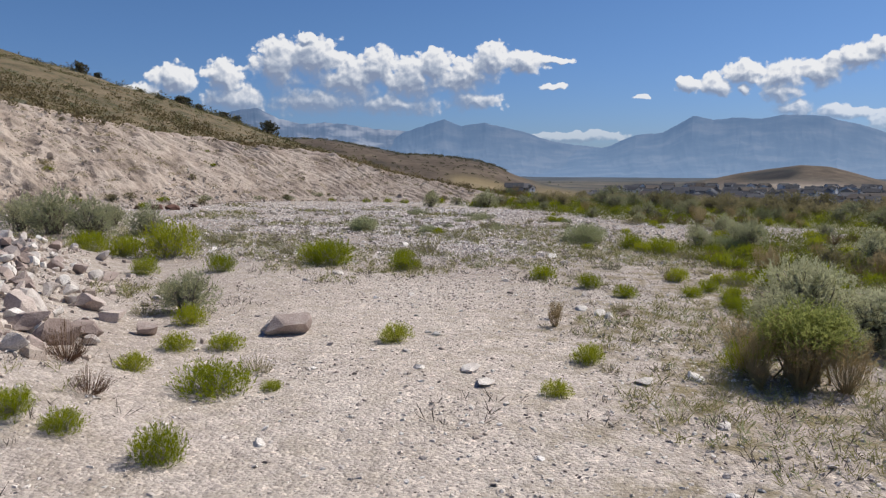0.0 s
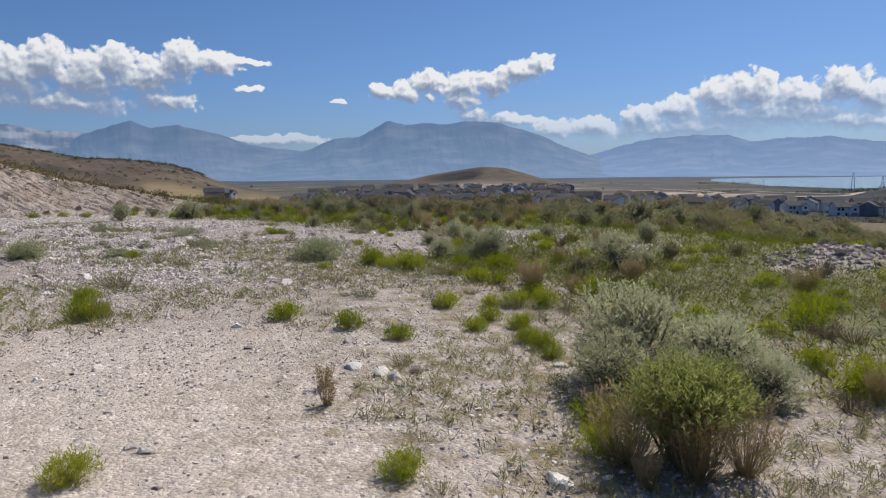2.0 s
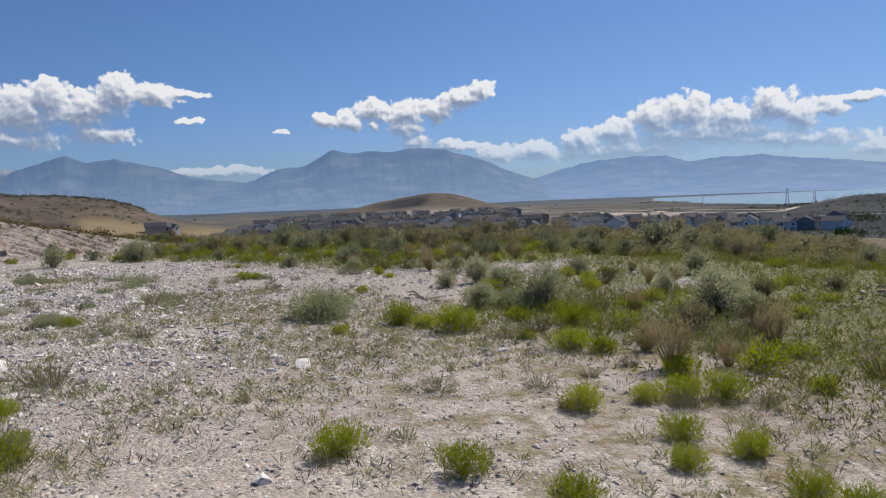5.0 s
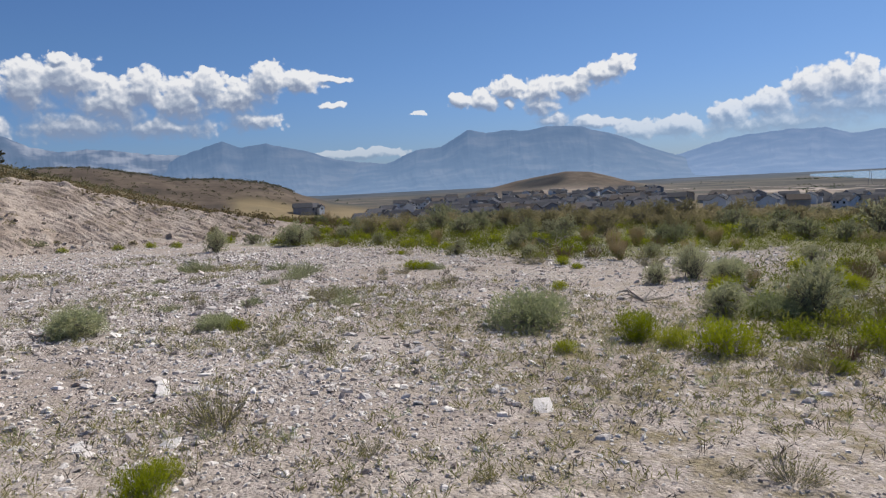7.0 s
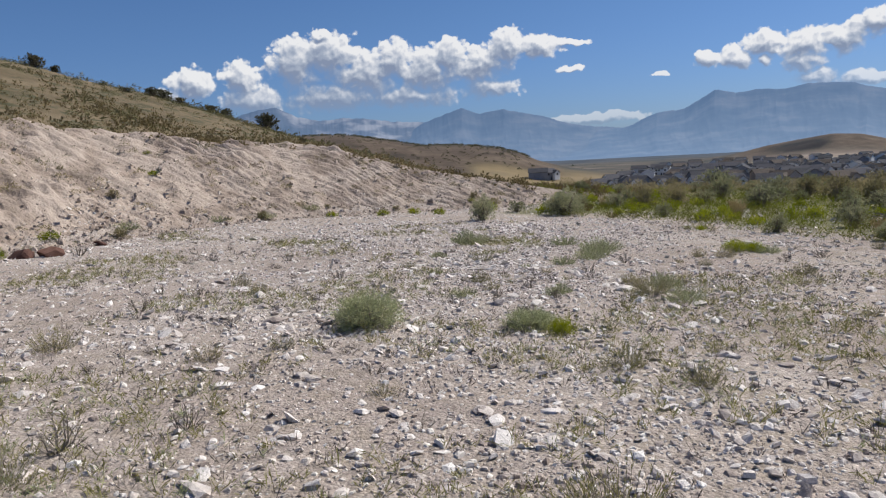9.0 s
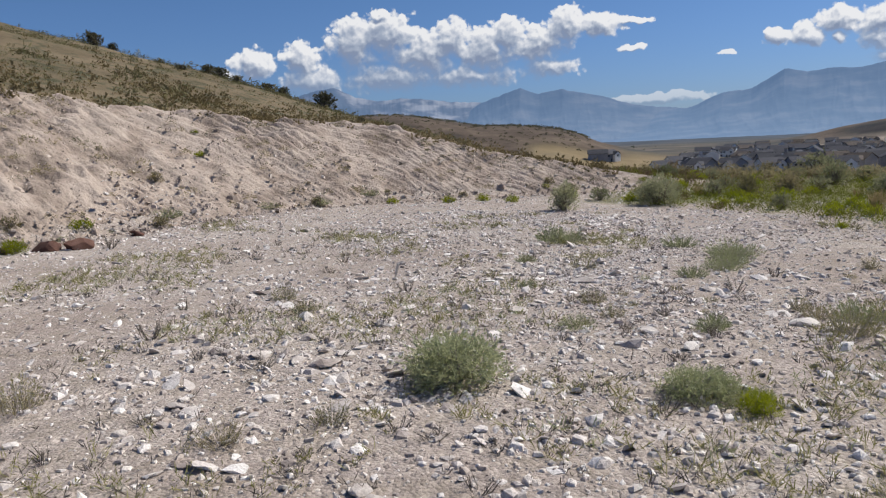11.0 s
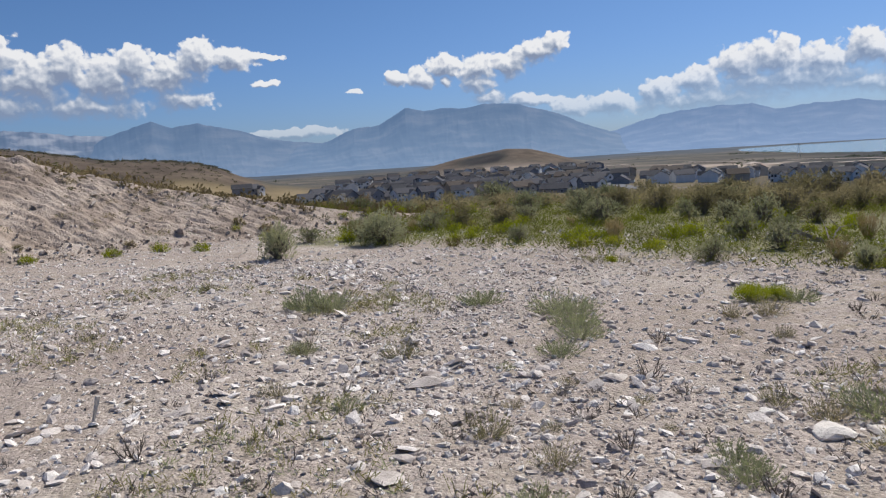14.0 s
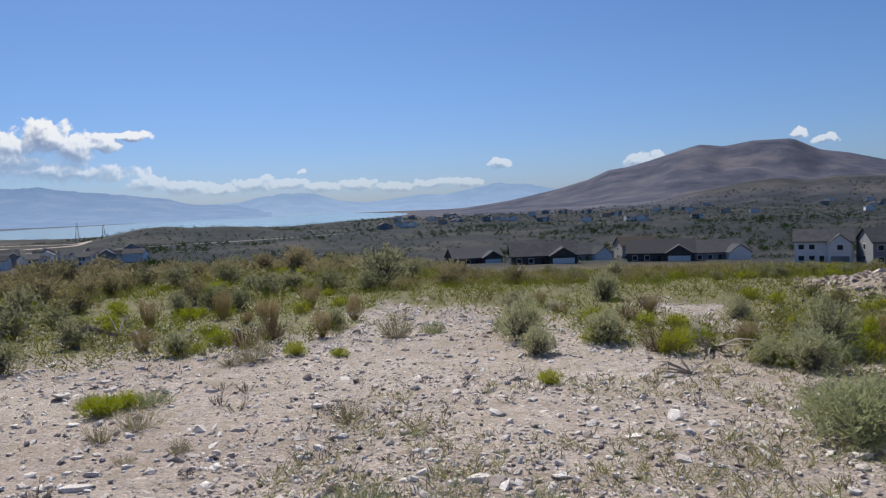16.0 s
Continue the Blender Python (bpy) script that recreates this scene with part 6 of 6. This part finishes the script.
def gable_body(bm, x0, x1, y0, y1, eaves, ridge, across=False):
    """Walls with gable ends; the ridge runs along x, or along y if across."""
    if across:
        pr = [(x0, eaves), (x0, 0), (x1, 0), (x1, eaves), ((x0 + x1) / 2, ridge)]
        rows = [[bm.verts.new((x, y, z)) for x, z in pr] for y in (y0, y1)]
    else:
        pr = [(y0, eaves), (y0, 0), (y1, 0), (y1, eaves), ((y0 + y1) / 2, ridge)]
        rows = [[bm.verts.new((x, y, z)) for y, z in pr] for x in (x0, x1)]
    bm.faces.new(rows[0])
    bm.faces.new(rows[1][::-1])
    for i in range(5):
        j = (i + 1) % 5
        bm.faces.new((rows[0][i], rows[1][i], rows[1][j], rows[0][j]))
    bmesh.ops.recalc_face_normals(bm, faces=bm.faces[:])


def gable_roof(bm, x0, x1, y0, y1, eaves, ridge, across=False, over=0.45, thick=0.22):
    a0, a1, b0, b1 = (y0, y1, x0, x1) if across else (x0, x1, y0, y1)
    mid, run = (b0 + b1) / 2, (b1 - b0) / 2
    fall = (ridge - eaves) / run
    e = eaves - over * fall
    ring = [(b0 - over, e), (mid, ridge), (b1 + over, e), (b1 + over, e + thick), (mid, ridge + thick), (b0 - over, e + thick)]
    rows = [[bm.verts.new((b, a, z + 0.02) if across else (a, b, z + 0.02)) for b, z in ring] for a in (a0 - over, a1 + over)]
    for i in range(6):
        j = (i + 1) % 6
        bm.faces.new((rows[0][i], rows[1][i], rows[1][j], rows[0][j]))
    for row in rows:
        bm.faces.new((row[0], row[1], row[4], row[5]))
        bm.faces.new((row[1], row[2], row[3], row[4]))
    bmesh.ops.recalc_face_normals(bm, faces=bm.faces[:])


def house_type(name, label, wide, deep, storeys, wall, roof, group, close=True):
    """A house whose front looks along -y: body, roof, front wing, garage door, door, windows with frames."""
    root = new(name)
    tagged(root, label, "house", group)
    eaves = 2.9 * storeys
    ridge = eaves + deep * 0.27
    bm = bmesh.new()
    gable_body(bm, -wide / 2, wide / 2, -deep / 2, deep / 2, eaves, ridge)
    part("wall", bm, wall, root)
    bm = bmesh.new()
    gable_roof(bm, -wide / 2, wide / 2, -deep / 2, deep / 2, eaves, ridge)
    part("roof", bm, roof, root)
    wx0, wx1 = wide * 0.08, wide * 0.46
    wy = -deep / 2 - 2.4
    wing_eaves = 2.9 if storeys == 1 else eaves - 0.4
    bm = bmesh.new()
    gable_body(bm, wx0, wx1, wy, -deep / 2 + 0.4, wing_eaves, wing_eaves + 2.1, True)
    part("front_gable", bm, TRIM if wall is WALL_GREY else wall, root)
    bm = bmesh.new()
    gable_roof(bm, wx0, wx1, wy, -deep / 2 + 2.0, wing_eaves, wing_eaves + 2.1, True, 0.35, 0.2)
    part("gable_roof", bm, roof, root)
    bm = bmesh.new()
    box(bm, wx0 + 0.5, wx1 - 0.5, wy - 0.06, wy + 0.05, 0.05, 2.3)
    part("garage_door", bm, TRIM if wall is not WALL_WHITE else WALL_GREY, root)
    bm = bmesh.new()
    box(bm, -0.9, 0.1, -deep / 2 - 0.06, -deep / 2 + 0.05, 0.1, 2.2)
    part("door", bm, PANE, root)
    for level in range(storeys):
        spots = [(-wide * 0.38, -deep / 2, 0), (-wide * 0.2, -deep / 2, 0), (-wide * 0.3, deep / 2, 0), (wide * 0.05, deep / 2, 0), (wide * 0.32, deep / 2, 0), (wide / 2, -deep * 0.2, 1), (wide / 2, deep * 0.22, 1), (-wide / 2, 0, 1)]
        if not close:
            spots = spots[:2] if level else spots[:1]
        if level:
            spots.append(((wx0 + wx1) / 2, wy, 0))
        for x, y, side in spots:
            z = 1.0 + 2.8 * level
            fr, pn = bmesh.new(), bmesh.new()
            if side:
                box(fr, x - 0.05, x + 0.05, y - 0.75, y + 0.75, z - 0.1, z + 1.35)
                box(pn, x - 0.08, x + 0.08, y - 0.62, y + 0.62, z + 0.03, z + 1.22)
            else:
                box(fr, x - 0.75, x + 0.75, y - 0.05, y + 0.05, z - 0.1, z + 1.35)
                box(pn, x - 0.62, x + 0.62, y - 0.08, y + 0.08, z + 0.03, z + 1.22)
            w = part("window", fr, TRIM, root)
            if close:
                part("pane", pn, PANE, w)
            else:
                pn.free()
                w.data.materials[0] = PANE
    return root


def set_down(root, x, y, turn, lift=0.0):
    m = pose(x, y, z_at(x, y) - 0.3 + lift, 0, 0, turn)
    return m


TYPES = [house_type("house", "two-storey white house with a dark grey gable roof", 13, 10, 2, WALL_WHITE, ROOF_DARK, "houses of the town"),
         house_type("house", "two-storey grey house with a slate roof and white gable", 14, 11, 2, WALL_GREY, ROOF_DARK, "houses of the town"),
         house_type("house", "low grey house with a dark gable roof", 17, 12, 1, WALL_GREY, ROOF_DARK, "houses of the town"),
         house_type("house", "two-storey tan house with a brown gable roof", 13, 11, 2, WALL_TAN, ROOF_BROWN, "houses of the town")]
WALL_DARK = material("charcoal_siding", [(0.3, (0.055, 0.052, 0.052)), (0.7, (0.10, 0.095, 0.09))], scale=0.3, bump=0, fine=2, spread=0.2)
TYPES.append(house_type("house", "low charcoal house with a black shingle roof", 18, 12, 1, WALL_DARK, ROOF_DARK, "houses of the town"))
FAR_TYPES = [house_type("house", "far two-storey white house with a dark roof", 13, 10, 2, WALL_WHITE, ROOF_DARK, "houses of the town", False),
             house_type("house", "far two-storey grey house with a dark roof", 14, 11, 2, WALL_GREY, ROOF_DARK, "houses of the town", False),
             house_type("house", "far low grey house with a dark roof", 17, 12, 1, WALL_GREY, ROOF_DARK, "houses of the town", False),
             house_type("house", "far two-storey tan house with a brown roof", 13, 11, 2, WALL_TAN, ROOF_BROWN, "houses of the town", False)]
rng = np.random.default_rng(71)
spots = [(9.3, 556), (9.95, 562)]
# rows of the estate beyond the slope
for row, r in enumerate((446, 478, 512, 548, 588, 630, 676, 728, 786, 852, 926, 1010)):
    step = 16.5
    az = 14.0 + 1.5 * (row % 2) + row * 0.45
    while az < 60:
        if rng.uniform() < 0.85 and not (az > 37 and r > 660) and not (az > 46 and r > 600) and not (az > 36 and r < 500):
            spots.append((az + rng.normal(0, 0.25), r + rng.normal(0, 7)))
        az += math.degrees(step / r) * rng.uniform(0.95, 1.45)
for k in range(48):
    spots.append((rng.uniform(78, 116), rng.uniform(850, 1500)))
first = {}
for az, r in spots:
    a = radians(az)
    x, y = r * math.sin(a), 14 + r * math.cos(a)
    t = (TYPES if r < 470 else FAR_TYPES)[int(rng.choice(4, p=[0.40, 0.33, 0.13, 0.14]))]
    turn = -az + rng.choice([0, 180, 90, -90, 30, -40]) + rng.normal(0, 9)
    m = set_down(t, x, y, turn)
    if t.name not in first:
        first[t.name] = True
        t.matrix_world = m
    else:
        copy_thing(t, m)
# house types that no street took stand at the end of the first one
for k, t in enumerate(TYPES[:4] + FAR_TYPES):
    if t.name not in first:
        a = radians(12.2 + 1.9 * k)
        t.matrix_world = set_down(t, 440 * math.sin(a), 14 + 440 * math.cos(a), 30 * k)
# the nearest houses, just below the edge of the pad
NEAR_HOUSES = [(84.5, 262, 4, -70), (89.6, 205, 4, -85), (92.6, 250, 2, -60), (98.6, 214, 4, -100), (102.4, 232, 2, -80), (109.6, 205, 0, -110), (114.0, 200, 1, -95), (97.0, 285, 3, -80), (117.0, 190, 2, -90)]
for n, (az, r, k, turn) in enumerate(NEAR_HOUSES):
    a = radians(az)
    x, y = r * math.sin(a), 14 + r * math.cos(a)
    if n == 0:
        TYPES[k].matrix_world = set_down(TYPES[k], x, y, turn)
    else:
        copy_thing(TYPES[k], set_down(TYPES[k], x, y, turn))


# ---------------------------------------------------------------- roads and pylons on the plain


def ribbon(name, label, places, wide, mat, lift):
    """A road laid over the land through places given as compass angle and distance."""
    a, r = np.array(places).T
    t, s = np.arange(len(a)), np.linspace(0, len(a) - 1, 24 * (len(a) - 1))
    a, r = np.radians(np.interp(s, t, a)), np.interp(s, t, r)
    c = np.stack([r * np.sin(a), 14 + r * np.cos(a)], 1)
    for _ in range(30):
        c[1:-1] = (c[:-2] + c[1:-1] * 2 + c[2:]) / 4
    d = unit(np.gradient(c, axis=0))
    side = np.stack([-d[:, 1], d[:, 0]], 1)
    rows = [c + side * wide * k for k in (-0.5, 0.0, 0.5)]
    X, Y = np.stack([p[:, 0] for p in rows]), np.stack([p[:, 1] for p in rows])
    me = grid_mesh(name, X, Y, height(X, Y) + lift)
    me.materials.append(mat)
    return tagged(new(name, me), label, "road", kind="structure")


DIRT = material("dirt_track", [(0.3, (0.34, 0.28, 0.23)), (0.7, (0.46, 0.39, 0.33))], scale=0.05, bump=0, fine=0.5)
ASPHALT = material("road_asphalt", [(0.3, (0.13, 0.13, 0.135)), (0.7, (0.18, 0.18, 0.18))], scale=0.05, bump=0, fine=0.5)
ribbon("road", "pale dirt track curving over the plain", [(43, 1020), (46, 960), (48, 900), (47, 840), (49.5, 800), (52, 820)], 12, DIRT, 0.7)
ribbon("road", "pale dirt track curving over the plain", [(50, 980), (54, 930), (57, 860), (56, 800), (53, 770)], 12, DIRT, 0.7)
ribbon("road", "pale dirt track crossing the plain", [(22, 1020), (26, 1000), (30, 1010), (35, 990), (39, 1040)], 16, DIRT, 0.8)
ribbon("road", "grey asphalt street climbing out of the estate", [(35.6, 700), (36.4, 600), (37.4, 520), (39.5, 440)], 10, ASPHALT, 0.35)
ribbon("road", "grey asphalt street in front of the estate", [(12, 428), (20, 424), (30, 424), (42, 426), (52, 420)], 9, ASPHALT, 0.35)
ribbon("road", "grey highway crossing the valley floor", [(53, 700), (58, 690), (64, 700), (70, 715), (75, 760)], 8, ASPHALT, 0.7)

STEEL = material("galvanised_steel", [(0.3, (0.25, 0.26, 0.27)), (0.7, (0.34, 0.35, 0.36))], scale=1, bump=0, fine=5, rough=0.5, metal=0.6)
for az, r, tall in ((50.6, 1050, 19), (56.3, 1000, 24), (58.0, 1080, 18)):
    a = radians(az)
    x, y = r * math.sin(a), 14 + r * math.cos(a)
    tower = new("power_pylon")
    tower.matrix_world = pose(x, y, z_at(x, y) - 0.2, 0, 0, 40)
    tagged(tower, "distant grey lattice power pylon beside the lake", "pylon", "power pylons")
    corner = np.array([(1, 1), (1, -1), (-1, -1), (-1, 1)], float)
    for k in range(4):
        foot, head = np.array([[*corner[k] * 2.2, 0]]), np.array([[*corner[k] * 0.35, tall]])
        part_mesh("leg", raw_mesh("leg", *thin_tubes(foot, head, 0.32, 0.22), STEEL), tower)
    for z, half in ((0.66, 3.4), (0.8, 2.8), (0.93, 2.0)):
        part_mesh("arm", raw_mesh("arm", *thin_tubes(np.array([[-half, 0, tall * z]]), np.array([[half, 0, tall * z]]), 0.2, 0.2), STEEL), tower)
